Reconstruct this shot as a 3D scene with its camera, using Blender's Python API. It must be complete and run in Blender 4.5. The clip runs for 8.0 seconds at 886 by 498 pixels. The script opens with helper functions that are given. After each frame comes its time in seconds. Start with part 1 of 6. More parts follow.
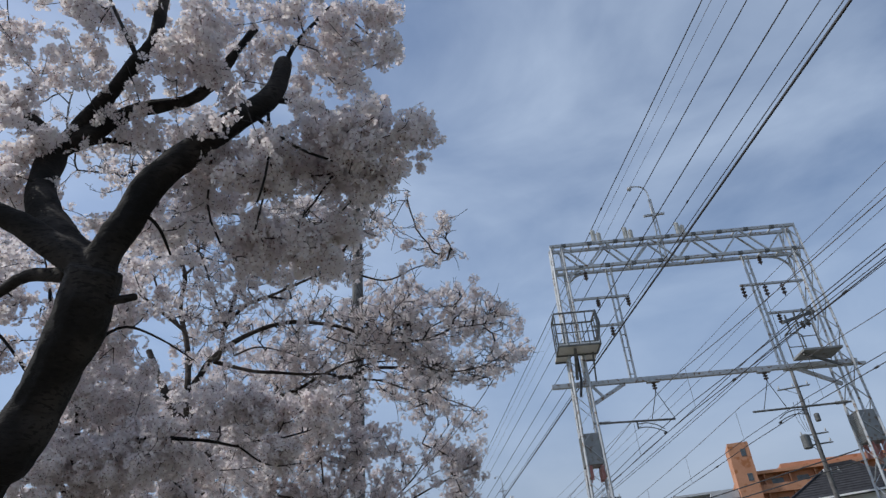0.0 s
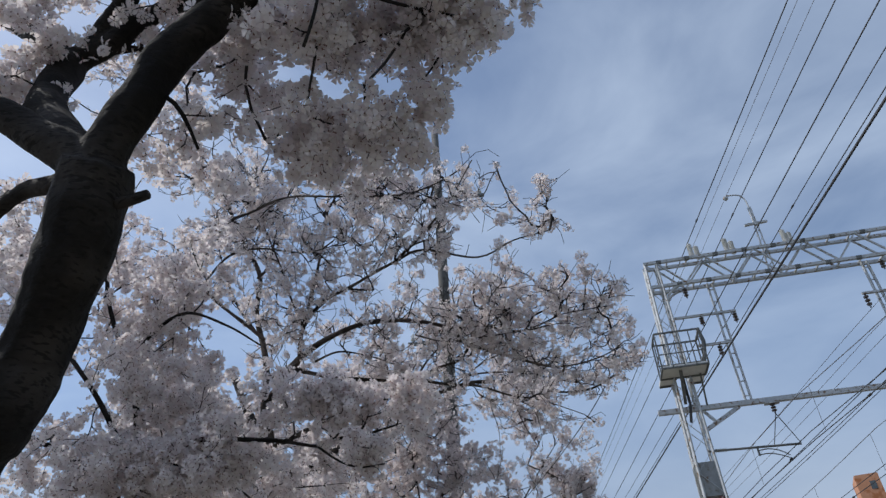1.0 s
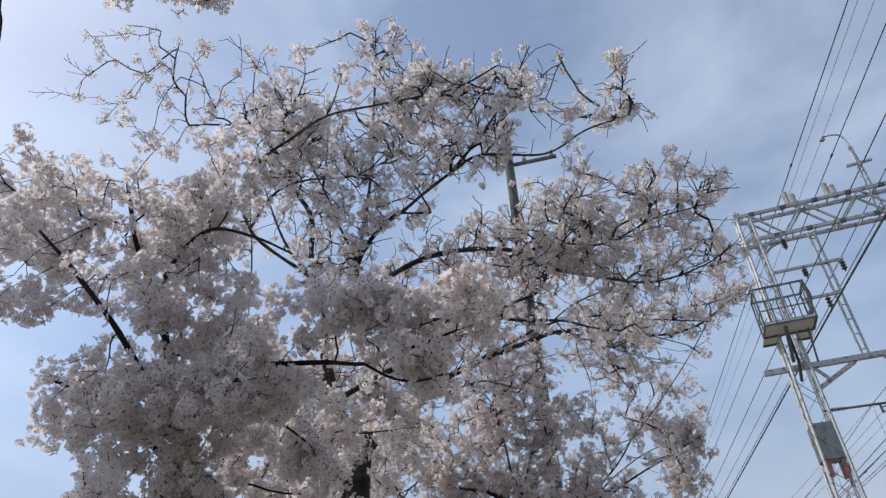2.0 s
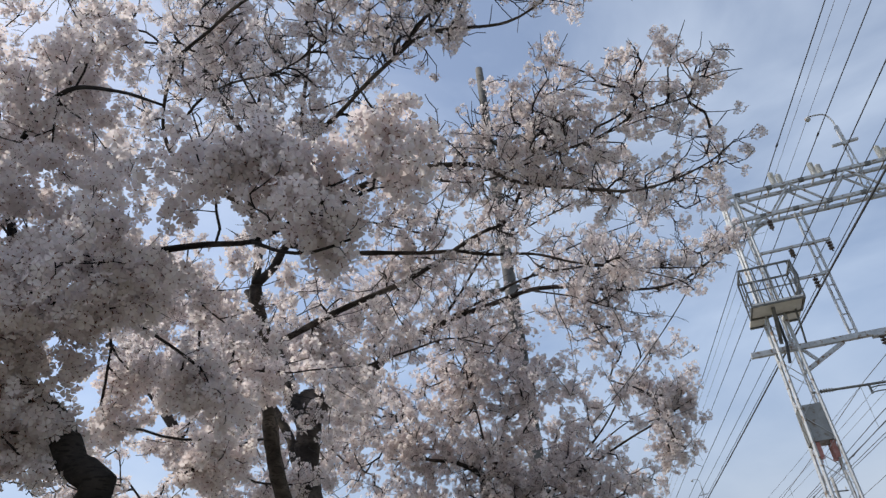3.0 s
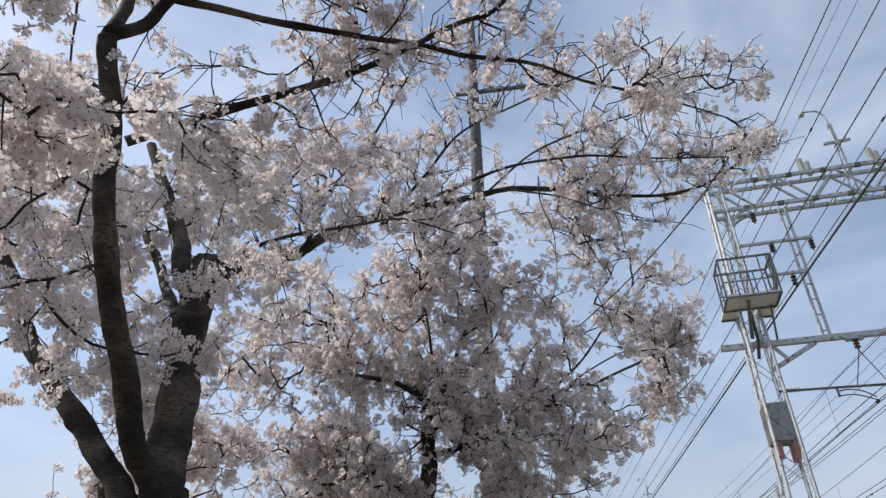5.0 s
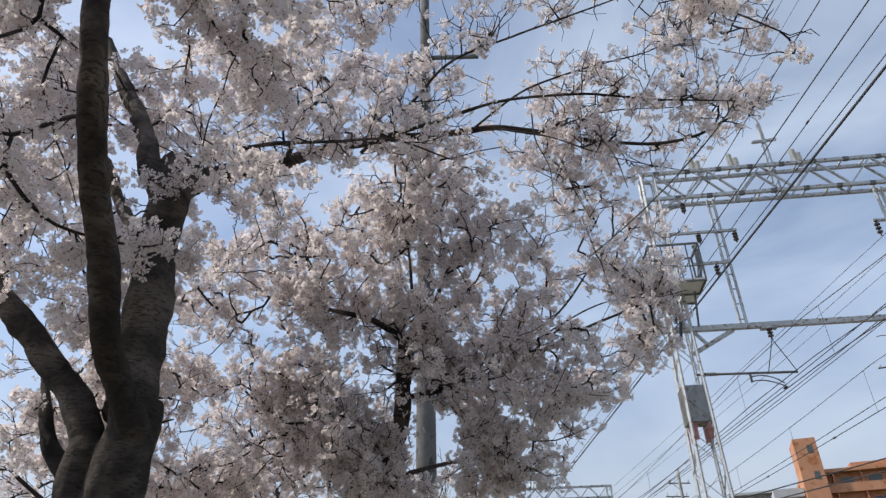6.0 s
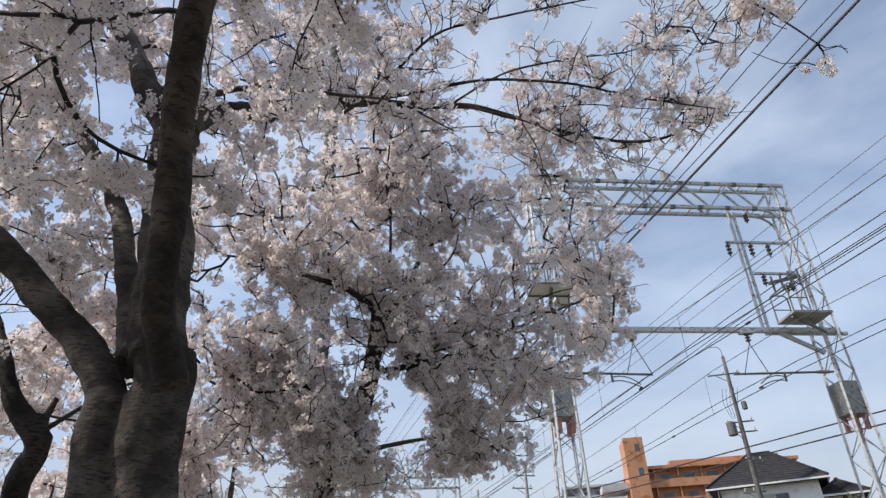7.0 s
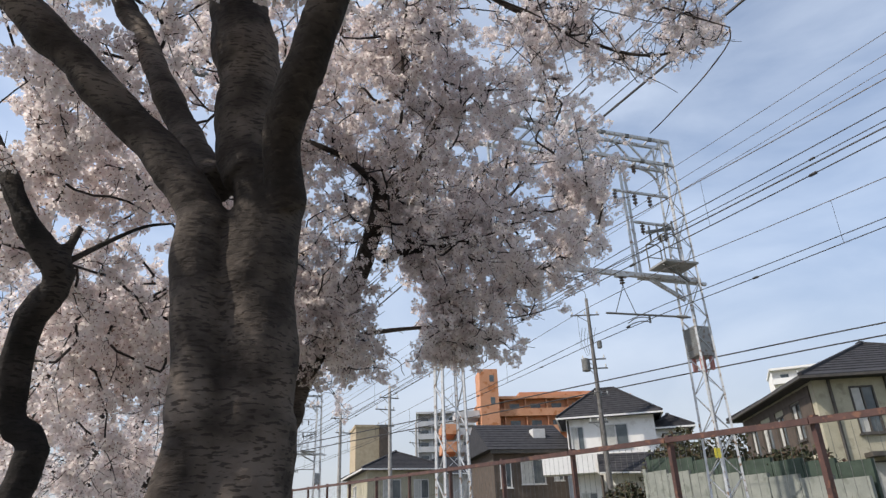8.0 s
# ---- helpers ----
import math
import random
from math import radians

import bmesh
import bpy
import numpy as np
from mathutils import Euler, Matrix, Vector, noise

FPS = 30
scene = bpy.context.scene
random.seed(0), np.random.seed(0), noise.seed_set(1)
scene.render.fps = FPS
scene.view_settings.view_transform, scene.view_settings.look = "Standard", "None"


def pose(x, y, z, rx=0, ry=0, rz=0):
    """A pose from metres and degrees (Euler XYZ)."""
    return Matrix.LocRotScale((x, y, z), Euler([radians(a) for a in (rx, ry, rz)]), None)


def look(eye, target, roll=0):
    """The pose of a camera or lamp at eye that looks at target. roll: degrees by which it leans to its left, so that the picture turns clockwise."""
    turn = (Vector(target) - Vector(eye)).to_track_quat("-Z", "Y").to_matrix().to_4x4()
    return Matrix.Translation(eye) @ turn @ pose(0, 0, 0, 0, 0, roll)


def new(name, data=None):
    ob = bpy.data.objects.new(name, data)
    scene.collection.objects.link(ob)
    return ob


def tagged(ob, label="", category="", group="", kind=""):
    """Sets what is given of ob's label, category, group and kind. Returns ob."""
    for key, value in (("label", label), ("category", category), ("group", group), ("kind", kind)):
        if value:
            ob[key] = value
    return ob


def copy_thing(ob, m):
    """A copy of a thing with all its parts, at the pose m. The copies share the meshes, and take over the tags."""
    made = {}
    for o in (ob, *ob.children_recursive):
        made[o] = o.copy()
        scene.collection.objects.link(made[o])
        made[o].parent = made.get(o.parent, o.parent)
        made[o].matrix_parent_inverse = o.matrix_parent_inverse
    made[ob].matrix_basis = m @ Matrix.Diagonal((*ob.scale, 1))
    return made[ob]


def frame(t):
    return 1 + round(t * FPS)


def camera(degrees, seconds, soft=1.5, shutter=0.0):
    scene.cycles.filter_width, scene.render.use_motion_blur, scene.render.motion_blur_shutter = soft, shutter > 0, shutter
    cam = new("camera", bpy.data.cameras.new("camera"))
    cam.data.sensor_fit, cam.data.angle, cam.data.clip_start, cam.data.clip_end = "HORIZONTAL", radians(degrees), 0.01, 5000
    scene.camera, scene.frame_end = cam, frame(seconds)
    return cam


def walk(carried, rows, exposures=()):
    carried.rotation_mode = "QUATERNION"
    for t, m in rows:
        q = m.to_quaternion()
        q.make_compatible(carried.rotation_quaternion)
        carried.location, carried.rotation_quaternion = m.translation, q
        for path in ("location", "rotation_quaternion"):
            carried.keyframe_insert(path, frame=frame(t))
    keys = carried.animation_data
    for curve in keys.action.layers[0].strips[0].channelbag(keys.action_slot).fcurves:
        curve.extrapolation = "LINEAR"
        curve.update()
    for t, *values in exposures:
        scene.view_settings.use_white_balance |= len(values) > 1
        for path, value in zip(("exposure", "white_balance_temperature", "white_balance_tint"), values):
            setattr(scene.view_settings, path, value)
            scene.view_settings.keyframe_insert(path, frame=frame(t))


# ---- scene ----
cam = camera(66.8, 8.0, soft=1.4)
PATH = [
    (0, (0.774, -0.418, 1.63), (0.734, 1.274, 2.696), -4.6),
    (0.5, (0.745, -0.094, 1.646), (0.582, 1.522, 2.813), -2.0),
    (1, (0.608, 0.33, 1.665), (0.337, 1.928, 2.837), -3.5),
    (1.2, (0.551, 0.48, 1.679), (0.23, 2.073, 2.845), -4.3),
    (2.3, (0.499, 1.202, 1.622), (-0.027, 2.756, 2.767), -3.0),
    (2.5, (0.46, 1.344, 1.619), (-0.039, 2.909, 2.761), -2.3),
    (3, (0.441, 1.771, 1.635), (-0.026, 3.347, 2.774), -4.7),
    (3.5, (0.457, 2.159, 1.669), (-0.021, 3.744, 2.791), -3.2),
    (4, (0.354, 2.507, 1.678), (-0.077, 4.11, 2.793), -1.2),
    (4.3, (0.302, 2.704, 1.673), (-0.077, 4.324, 2.781), 0.7),
    (4.5, (0.252, 2.849, 1.675), (-0.136, 4.466, 2.786), -1.3),
    (4.7, (0.203, 2.975, 1.68), (-0.201, 4.591, 2.787), -0.6),
    (5.8, (-0.215, 3.365, 1.557), (-0.468, 5.043, 2.617), -0.8),
    (6, (-0.327, 3.435, 1.56), (-0.504, 5.127, 2.61), -1.1),
    (6.2, (-0.436, 3.499, 1.558), (-0.521, 5.201, 2.605), -2.2),
    (6.5, (-0.615, 3.571, 1.559), (-0.59, 5.288, 2.585), -2.3),
    (7, (-1.008, 3.564, 1.545), (-0.787, 5.272, 2.56), -2.8),
    (7.5, (-1.362, 3.692, 1.471), (-0.949, 5.426, 2.379), -2.2),
    (8, (-1.671, 3.986, 1.446), (-1.074, 5.712, 2.261), -2.3),
]

walk(cam, [(t, look(eye, target, roll)) for t, eye, target, roll in PATH],
     exposures=[(0, -0.34, 6230, 10), (1.0, -0.31, 6240, 10), (2.4, -0.02, 6650, 11), (4.5, 0.06, 6750, 11), (6.5, 0.14, 6780, 11), (8, 0.29, 6960, 12)])

# ---- world and sun ----
SUN_AZ, SUN_EL = radians(-93), radians(48)   # from +y towards +x
world = bpy.data.worlds.new("world")
scene.world = world
world.use_nodes = True
wn, wl = world.node_tree.nodes, world.node_tree.links
wn.clear()
w_out = wn.new("ShaderNodeOutputWorld")
w_bg = wn.new("ShaderNodeBackground")
w_sky = wn.new("ShaderNodeTexSky")
w_sky.sky_type = "NISHITA"
w_sky.sun_disc = False
w_sky.sun_elevation = SUN_EL
w_sky.sun_rotation = SUN_AZ
w_sky.air_density, w_sky.dust_density, w_sky.ozone_density = 1.0, 1.05, 3.0
w_tc = wn.new("ShaderNodeTexCoord")
w_map = wn.new("ShaderNodeMapping")
w_map.inputs["Scale"].default_value = (1.0, 1.0, 2.4)
w_map.inputs["Rotation"].default_value = (0.2, 0.1, 0.5)
w_noise = wn.new("ShaderNodeTexNoise")
w_noise.inputs["Scale"].default_value = 2.6
w_noise.inputs["Detail"].default_value = 7.0
w_noise.inputs["Roughness"].default_value = 0.52
w_noise.inputs["Distortion"].default_value = 0.35
w_ramp = wn.new("ShaderNodeValToRGB")
w_ramp.color_ramp.elements[0].position, w_ramp.color_ramp.elements[0].color = 0.38, (0.11, 0.11, 0.11, 1)
w_ramp.color_ramp.elements[1].position, w_ramp.color_ramp.elements[1].color = 0.85, (0.5, 0.5, 0.5, 1)
w_mix = wn.new("ShaderNodeMixRGB")
w_mix.inputs["Color2"].default_value = (7.2, 8.2, 9.4, 1)
w_bg.inputs["Strength"].default_value = 0.15
wl.new(w_tc.outputs["Generated"], w_map.inputs["Vector"])
wl.new(w_map.outputs["Vector"], w_noise.inputs["Vector"])
wl.new(w_noise.outputs["Fac"], w_ramp.inputs["Fac"])
wl.new(w_ramp.outputs["Color"], w_mix.inputs["Fac"])
wl.new(w_sky.outputs["Color"], w_mix.inputs["Color1"])
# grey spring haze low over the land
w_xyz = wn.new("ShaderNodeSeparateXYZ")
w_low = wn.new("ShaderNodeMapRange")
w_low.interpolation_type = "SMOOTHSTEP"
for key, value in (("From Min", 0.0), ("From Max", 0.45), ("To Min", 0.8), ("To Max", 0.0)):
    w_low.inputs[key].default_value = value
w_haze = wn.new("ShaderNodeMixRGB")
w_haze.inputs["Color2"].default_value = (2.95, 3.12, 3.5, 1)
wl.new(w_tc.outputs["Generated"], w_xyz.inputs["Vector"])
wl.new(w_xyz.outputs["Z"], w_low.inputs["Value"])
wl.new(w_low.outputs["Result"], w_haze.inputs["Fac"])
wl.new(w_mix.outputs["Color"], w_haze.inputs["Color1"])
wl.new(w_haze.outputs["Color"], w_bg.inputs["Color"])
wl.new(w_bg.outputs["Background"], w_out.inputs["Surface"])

sun = new("sun", bpy.data.lights.new("sun", "SUN"))
sun.data.energy = 3.4
sun.data.angle = radians(0.6)
sun.data.color = (1.0, 0.95, 0.87)
sun_from = Vector((math.sin(SUN_AZ) * math.cos(SUN_EL), math.cos(SUN_AZ) * math.cos(SUN_EL), math.sin(SUN_EL)))
sun.matrix_world = look(sun_from * 60, (0, 0, 0))


# ---- materials ----
def material(name, colours, scale=3.0, rough=0.75, metal=0.0, bump=0.15, fine=40.0, fine_amount=0.25, stretch=(1, 1, 1), spots=None):
    """A surface of two or three colours mixed by noise at two scales, with fine relief."""
    m = bpy.data.materials.new(name)
    m.use_nodes = True
    n, l = m.node_tree.nodes, m.node_tree.links
    b = n["Principled BSDF"]
    b.inputs["Roughness"].default_value, b.inputs["Metallic"].default_value = rough, metal
    tc = n.new("ShaderNodeTexCoord")
    mp = n.new("ShaderNodeMapping")
    mp.inputs["Scale"].default_value = stretch
    l.new(tc.outputs["Object"], mp.inputs["Vector"])
    big = n.new("ShaderNodeTexNoise")
    big.inputs["Scale"].default_value, big.inputs["Detail"].default_value = scale, 5.0
    small = n.new("ShaderNodeTexNoise")
    small.inputs["Scale"].default_value, small.inputs["Detail"].default_value = fine, 4.0
    for t in (big, small):
        l.new(mp.outputs["Vector"], t.inputs["Vector"])
    ramp = n.new("ShaderNodeValToRGB")
    e = ramp.color_ramp.elements
    e[0].position, e[1].position = 0.3, 0.7
    e[0].color, e[1].color = (*colours[0], 1), (*colours[-1], 1)
    if len(colours) > 2:
        e.new(0.5).color = (*colours[1], 1)
    l.new(big.outputs["Fac"], ramp.inputs["Fac"])
    mix = n.new("ShaderNodeMixRGB")
    mix.blend_type = "OVERLAY"
    mix.inputs["Fac"].default_value = fine_amount
    l.new(ramp.outputs["Color"], mix.inputs["Color1"])
    l.new(small.outputs["Fac"], mix.inputs["Color2"])
    colour = mix.outputs["Color"]
    if spots:
        sp = n.new("ShaderNodeTexNoise")
        sp.inputs["Scale"].default_value, sp.inputs["Detail"].default_value = spots[1], 6.0
        l.new(mp.outputs["Vector"], sp.inputs["Vector"])
        sr = n.new("ShaderNodeValToRGB")
        sr.color_ramp.elements[0].position, sr.color_ramp.elements[1].position = 0.56, 0.66
        l.new(sp.outputs["Fac"], sr.inputs["Fac"])
        sm = n.new("ShaderNodeMixRGB")
        sm.inputs["Color2"].default_value = (*spots[0], 1)
        l.new(sr.outputs["Color"], sm.inputs["Fac"])
        l.new(colour, sm.inputs["Color1"])
        colour = sm.outputs["Color"]
    l.new(colour, b.inputs["Base Color"])
    bp = n.new("ShaderNodeBump")
    bp.inputs["Strength"].default_value, bp.inputs["Distance"].default_value = bump, 0.01
    l.new(small.outputs["Fac"], bp.inputs["Height"])
    l.new(bp.outputs["Normal"], b.inputs["Normal"])
    return m


def petal_material(name, pale, pink):
    """Thin petals: part of the light goes through them."""
    m = bpy.data.materials.new(name)
    m.use_nodes = True
    n, l = m.node_tree.nodes, m.node_tree.links
    n.clear()
    out = n.new("ShaderNodeOutputMaterial")
    geo = n.new("ShaderNodeNewGeometry")
    ramp = n.new("ShaderNodeValToRGB")
    ramp.color_ramp.elements[0].color, ramp.color_ramp.elements[1].color = (*pale, 1), (*pink, 1)
    l.new(geo.outputs["Random Per Island"], ramp.inputs["Fac"])
    dif, tra, mix = n.new("ShaderNodeBsdfDiffuse"), n.new("ShaderNodeBsdfTranslucent"), n.new("ShaderNodeMixShader")
    mix.inputs["Fac"].default_value = 0.54
    for s in (dif, tra):
        l.new(ramp.outputs["Color"], s.inputs["Color"])
    l.new(dif.outputs["BSDF"], mix.inputs[1])
    l.new(tra.outputs["BSDF"], mix.inputs[2])
    l.new(mix.outputs["Shader"], out.inputs["Surface"])
    return m


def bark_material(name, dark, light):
    """Cherry bark: a dark skin with broad pale patches, which paint in sun dapples, and short lenticels across the
    stem, dark on the pale skin and pale on the dark.
    """
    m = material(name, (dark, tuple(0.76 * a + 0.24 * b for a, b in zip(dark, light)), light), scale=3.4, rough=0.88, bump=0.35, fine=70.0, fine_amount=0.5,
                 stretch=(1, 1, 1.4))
    n, l = m.node_tree.nodes, m.node_tree.links
    b = n["Principled BSDF"]
    b.inputs["Specular IOR Level"].default_value = 0.25
    tc = n.new("ShaderNodeTexCoord")
    tone, relief = b.inputs["Base Color"].links[0].from_socket, []
    area = n.new("ShaderNodeTexNoise")
    area.inputs["Scale"].default_value, area.inputs["Detail"].default_value = 4.5, 2.0
    l.new(tc.outputs["Object"], area.inputs["Vector"])
    # pale areas that carry dappled sunlight in the bark colour
    dappled = n.new("ShaderNodeMapRange")
    dappled.inputs["From Min"].default_value, dappled.inputs["From Max"].default_value = 0.52, 0.70
    l.new(area.outputs["Fac"], dappled.inputs["Value"])
    skin = n.new("ShaderNodeMixRGB")
    skin.inputs["Color2"].default_value = (*light, 1)
    l.new(dappled.outputs["Result"], skin.inputs["Fac"])
    l.new(tone, skin.inputs["Color1"])
    tone = skin.outputs["Color"]
    for scale, lo, hi, share, colour in (((38, 38, 150), 0.55, 0.60, 0.7, tuple(1.2 * c for c in dark)),
                                         ((22, 22, 120), 0.61, 0.72, 0.22, tuple(0.9 * c for c in light)),
                                         ((7, 7, 13), 0.54, 0.66, 0.6, tuple(1.2 * c for c in dark))):
        mp = n.new("ShaderNodeMapping")
        mp.inputs["Scale"].default_value = scale
        mp.inputs["Location"].default_value = (scale[0], 0.3 * scale[2], scale[0])
        l.new(tc.outputs["Object"], mp.inputs["Vector"])
        nz = n.new("ShaderNodeTexNoise")
        nz.inputs["Scale"].default_value, nz.inputs["Detail"].default_value, nz.inputs["Distortion"].default_value = 1.0, 3.0, 0.3
        l.new(mp.outputs["Vector"], nz.inputs["Vector"])
        rp = n.new("ShaderNodeMapRange")
        rp.inputs["From Min"].default_value, rp.inputs["From Max"].default_value, rp.inputs["To Max"].default_value = lo, hi, share
        l.new(nz.outputs["Fac"], rp.inputs["Value"])
        mx = n.new("ShaderNodeMixRGB")
        mx.inputs["Color2"].default_value = (*colour, 1)
        l.new(rp.outputs["Result"], mx.inputs["Fac"])
        l.new(tone, mx.inputs["Color1"])
        tone = mx.outputs["Color"]
        relief.append(rp.outputs["Result"])
    l.new(tone, b.inputs["Base Color"])
    dents = n.new("ShaderNodeBump")
    dents.inputs["Strength"].default_value, dents.inputs["Distance"].default_value = 0.5, 0.004
    l.new(relief[0], dents.inputs["Height"])
    dents.invert = True
    if b.inputs["Normal"].links:
        l.new(b.inputs["Normal"].links[0].from_socket, dents.inputs["Normal"])
    l.new(dents.outputs["Normal"], b.inputs["Normal"])
    return m


M = {
    "bark": bark_material("cherry_bark", (0.0155, 0.0122, 0.0106), (0.150, 0.124, 0.107)),
    # the same cherry bark, with the shade on backlit trunks put into its colour
    "bark_shaded": bark_material("shaded_cherry_bark", (0.006, 0.005, 0.0045), (0.055, 0.046, 0.041)),
    "twig": material("twig_bark", ((0.009, 0.007, 0.007), (0.028, 0.020, 0.019)), scale=20, rough=0.8, bump=0.3),
    "petal": petal_material("petals", (0.87, 0.825, 0.805), (0.815, 0.74, 0.74)),
    "calyx": material("calyx", ((0.20, 0.075, 0.065), (0.26, 0.14, 0.08)), scale=30, rough=0.7),
    "steel": material("galvanised_steel", ((0.42, 0.44, 0.46), (0.56, 0.58, 0.60)), scale=6, rough=0.6, metal=0.15, bump=0.1, spots=((0.20, 0.13, 0.08), 9.0)),
    "steel_dark": material("weathered_steel", ((0.10, 0.105, 0.105), (0.2, 0.2, 0.19)), scale=8, rough=0.6, metal=0.3),
    "grey_paint": material("grey_painted_metal", ((0.23, 0.24, 0.24), (0.30, 0.31, 0.31)), scale=4, rough=0.6, bump=0.06, spots=((0.16, 0.12, 0.09), 7.0)),
    "deck": material("platform_deck", ((0.66, 0.64, 0.60), (0.76, 0.74, 0.70)), scale=5, rough=0.8),
    "red_paint": material("faded_red_paint", ((0.35, 0.12, 0.10), (0.45, 0.25, 0.22)), scale=8, rough=0.7),
    "wire": material("dark_cable", ((0.018, 0.018, 0.02), (0.04, 0.04, 0.042)), scale=10, rough=0.6),
    "wire_pale": material("copper_wire", ((0.09, 0.085, 0.08), (0.16, 0.14, 0.13)), scale=10, rough=0.5, metal=0.4),
    "porcelain": material("insulator_porcelain", ((0.50, 0.50, 0.48), (0.62, 0.62, 0.60)), scale=8, rough=0.3),
    "porcelain_dark": material("brown_insulator", ((0.06, 0.045, 0.04), (0.12, 0.09, 0.08)), scale=8, rough=0.3),
    "concrete": material("pole_concrete", ((0.26, 0.25, 0.24), (0.40, 0.39, 0.37)), scale=4, rough=0.9, bump=0.3, spots=((0.2, 0.19, 0.18), 6.0)),
    # pole concrete darkened in its colour, for the shade of a backlit pole
    "shaded_concrete": material("shaded_pole_concrete", ((0.10, 0.095, 0.09), (0.17, 0.165, 0.16)), scale=4, rough=0.95, bump=0.3, spots=((0.07, 0.065, 0.06), 6.0)),
    "brown_paint": material("brown_fence_paint", ((0.055, 0.026, 0.023), (0.095, 0.046, 0.038)), scale=6, rough=0.6, spots=((0.17, 0.08, 0.05), 11.0)),
    "grass": material("rough_grass", ((0.04, 0.06, 0.02), (0.09, 0.09, 0.035), (0.15, 0.13, 0.06)), scale=1.5, rough=0.95, bump=0.8),
    "ballast": material("track_ballast", ((0.13, 0.115, 0.10), (0.24, 0.22, 0.20)), scale=5.0, rough=0.95, bump=0.9, fine=22.0, fine_amount=0.6),
    "path": material("path_earth", ((0.13, 0.125, 0.115), (0.20, 0.19, 0.175)), scale=2.0, rough=0.95, bump=0.5),
    "white_wall": material("white_render", ((0.80, 0.79, 0.77), (0.86, 0.85, 0.83)), scale=2.0, rough=0.9, bump=0.2, spots=((0.72, 0.70, 0.67), 2.2)),
    "cream_wall": material("cream_render", ((0.37, 0.35, 0.26), (0.46, 0.43, 0.33)), scale=2.0, rough=0.9, bump=0.2, spots=((0.30, 0.28, 0.21), 2.6)),
    "brown_wall": material("brown_panel_wall", ((0.07, 0.055, 0.045), (0.11, 0.085, 0.07)), scale=3.0, rough=0.85),
    "beige_wall": material("beige_tile_wall", ((0.40, 0.32, 0.22), (0.50, 0.41, 0.29)), scale=2.0, rough=0.9),
    "pale_wall": material("pale_grey_render", ((0.42, 0.42, 0.41), (0.55, 0.55, 0.54)), scale=2.0, rough=0.9),
    "apartment": material("grey_concrete_wall", ((0.40, 0.42, 0.45), (0.52, 0.54, 0.56)), scale=0.6, rough=0.9),
    "orange": material("orange_tile_wall", ((0.50, 0.235, 0.13), (0.58, 0.29, 0.175)), scale=0.6, rough=0.85, spots=((0.40, 0.15, 0.06), 1.0)),
    "roof": material("dark_tile_roof", ((0.016, 0.017, 0.022), (0.038, 0.038, 0.044)), scale=3.0, rough=0.85, bump=0.6, fine=14.0),
    "glass": material("window_glass", ((0.06, 0.075, 0.085), (0.13, 0.15, 0.16)), scale=1.5, rough=0.12, bump=0.0),
    "frame": material("window_frame", ((0.55, 0.55, 0.54), (0.66, 0.66, 0.65)), scale=5, rough=0.5),
    "dark_frame": material("dark_window_frame", ((0.05, 0.045, 0.04), (0.09, 0.08, 0.07)), scale=5, rough=0.5),
    "curtain": material("net_curtain", ((0.42, 0.42, 0.40), (0.55, 0.55, 0.52)), scale=4, rough=0.9),
    "green_net": material("green_netting", ((0.025, 0.04, 0.03), (0.05, 0.075, 0.055)), scale=3, rough=0.9),
    "block_wall": material("block_wall", ((0.19, 0.205, 0.185), (0.26, 0.275, 0.245)), scale=2.5, rough=0.9, bump=0.4, spots=((0.15, 0.165, 0.14), 3.0)),
    "hedge": material("hedge_leaves", ((0.02, 0.028, 0.014), (0.05, 0.055, 0.025), (0.10, 0.045, 0.03)), scale=6, rough=0.9, bump=0.9),
    "yellow": material("yellow_sign", ((0.75, 0.62, 0.05), (0.82, 0.70, 0.08)), scale=5, rough=0.5),
    "white_paint": material("white_paint", ((0.75, 0.75, 0.74), (0.82, 0.82, 0.81)), scale=5, rough=0.6),
}


# ---- mesh helpers ----
def part(name, bm, mat, parent=None, label="", smooth=False):
    me = bpy.data.meshes.new(name)
    bm.to_mesh(me)
    bm.free()
    me.materials.append(M[mat])
    if smooth:
        me.polygons.foreach_set("use_smooth", [True] * len(me.polygons))
    ob = new(name, me)
    if parent is not None:
        ob.parent = parent
    if label:
        tagged(ob, label)
    return ob


def thing(name, label, category, group="", kind="", at=(0, 0, 0)):
    ob = new(name)
    ob.empty_display_size = 0.2
    ob.location = at
    return tagged(ob, label, category, group, kind)


def box(bm, lo, hi, m=None):
    lo, hi = Vector(lo), Vector(hi)
    v = [bm.verts.new((m @ Vector(c)) if m else c) for c in
         [(x, y, z) for z in (lo.z, hi.z) for y in (lo.y, hi.y) for x in (lo.x, hi.x)]]
    for f in ((0, 2, 3, 1), (4, 5, 7, 6), (0, 1, 5, 4), (2, 6, 7, 3), (0, 4, 6, 2), (1, 3, 7, 5)):
        bm.faces.new([v[i] for i in f])


def axes(d):
    d = Vector(d).normalized()
    side = d.cross(Vector((0, 0, 1)))
    if side.length < 1e-3:
        side = Vector((1, 0, 0))
    side.normalize()
    return d, side, side.cross(d).normalized()


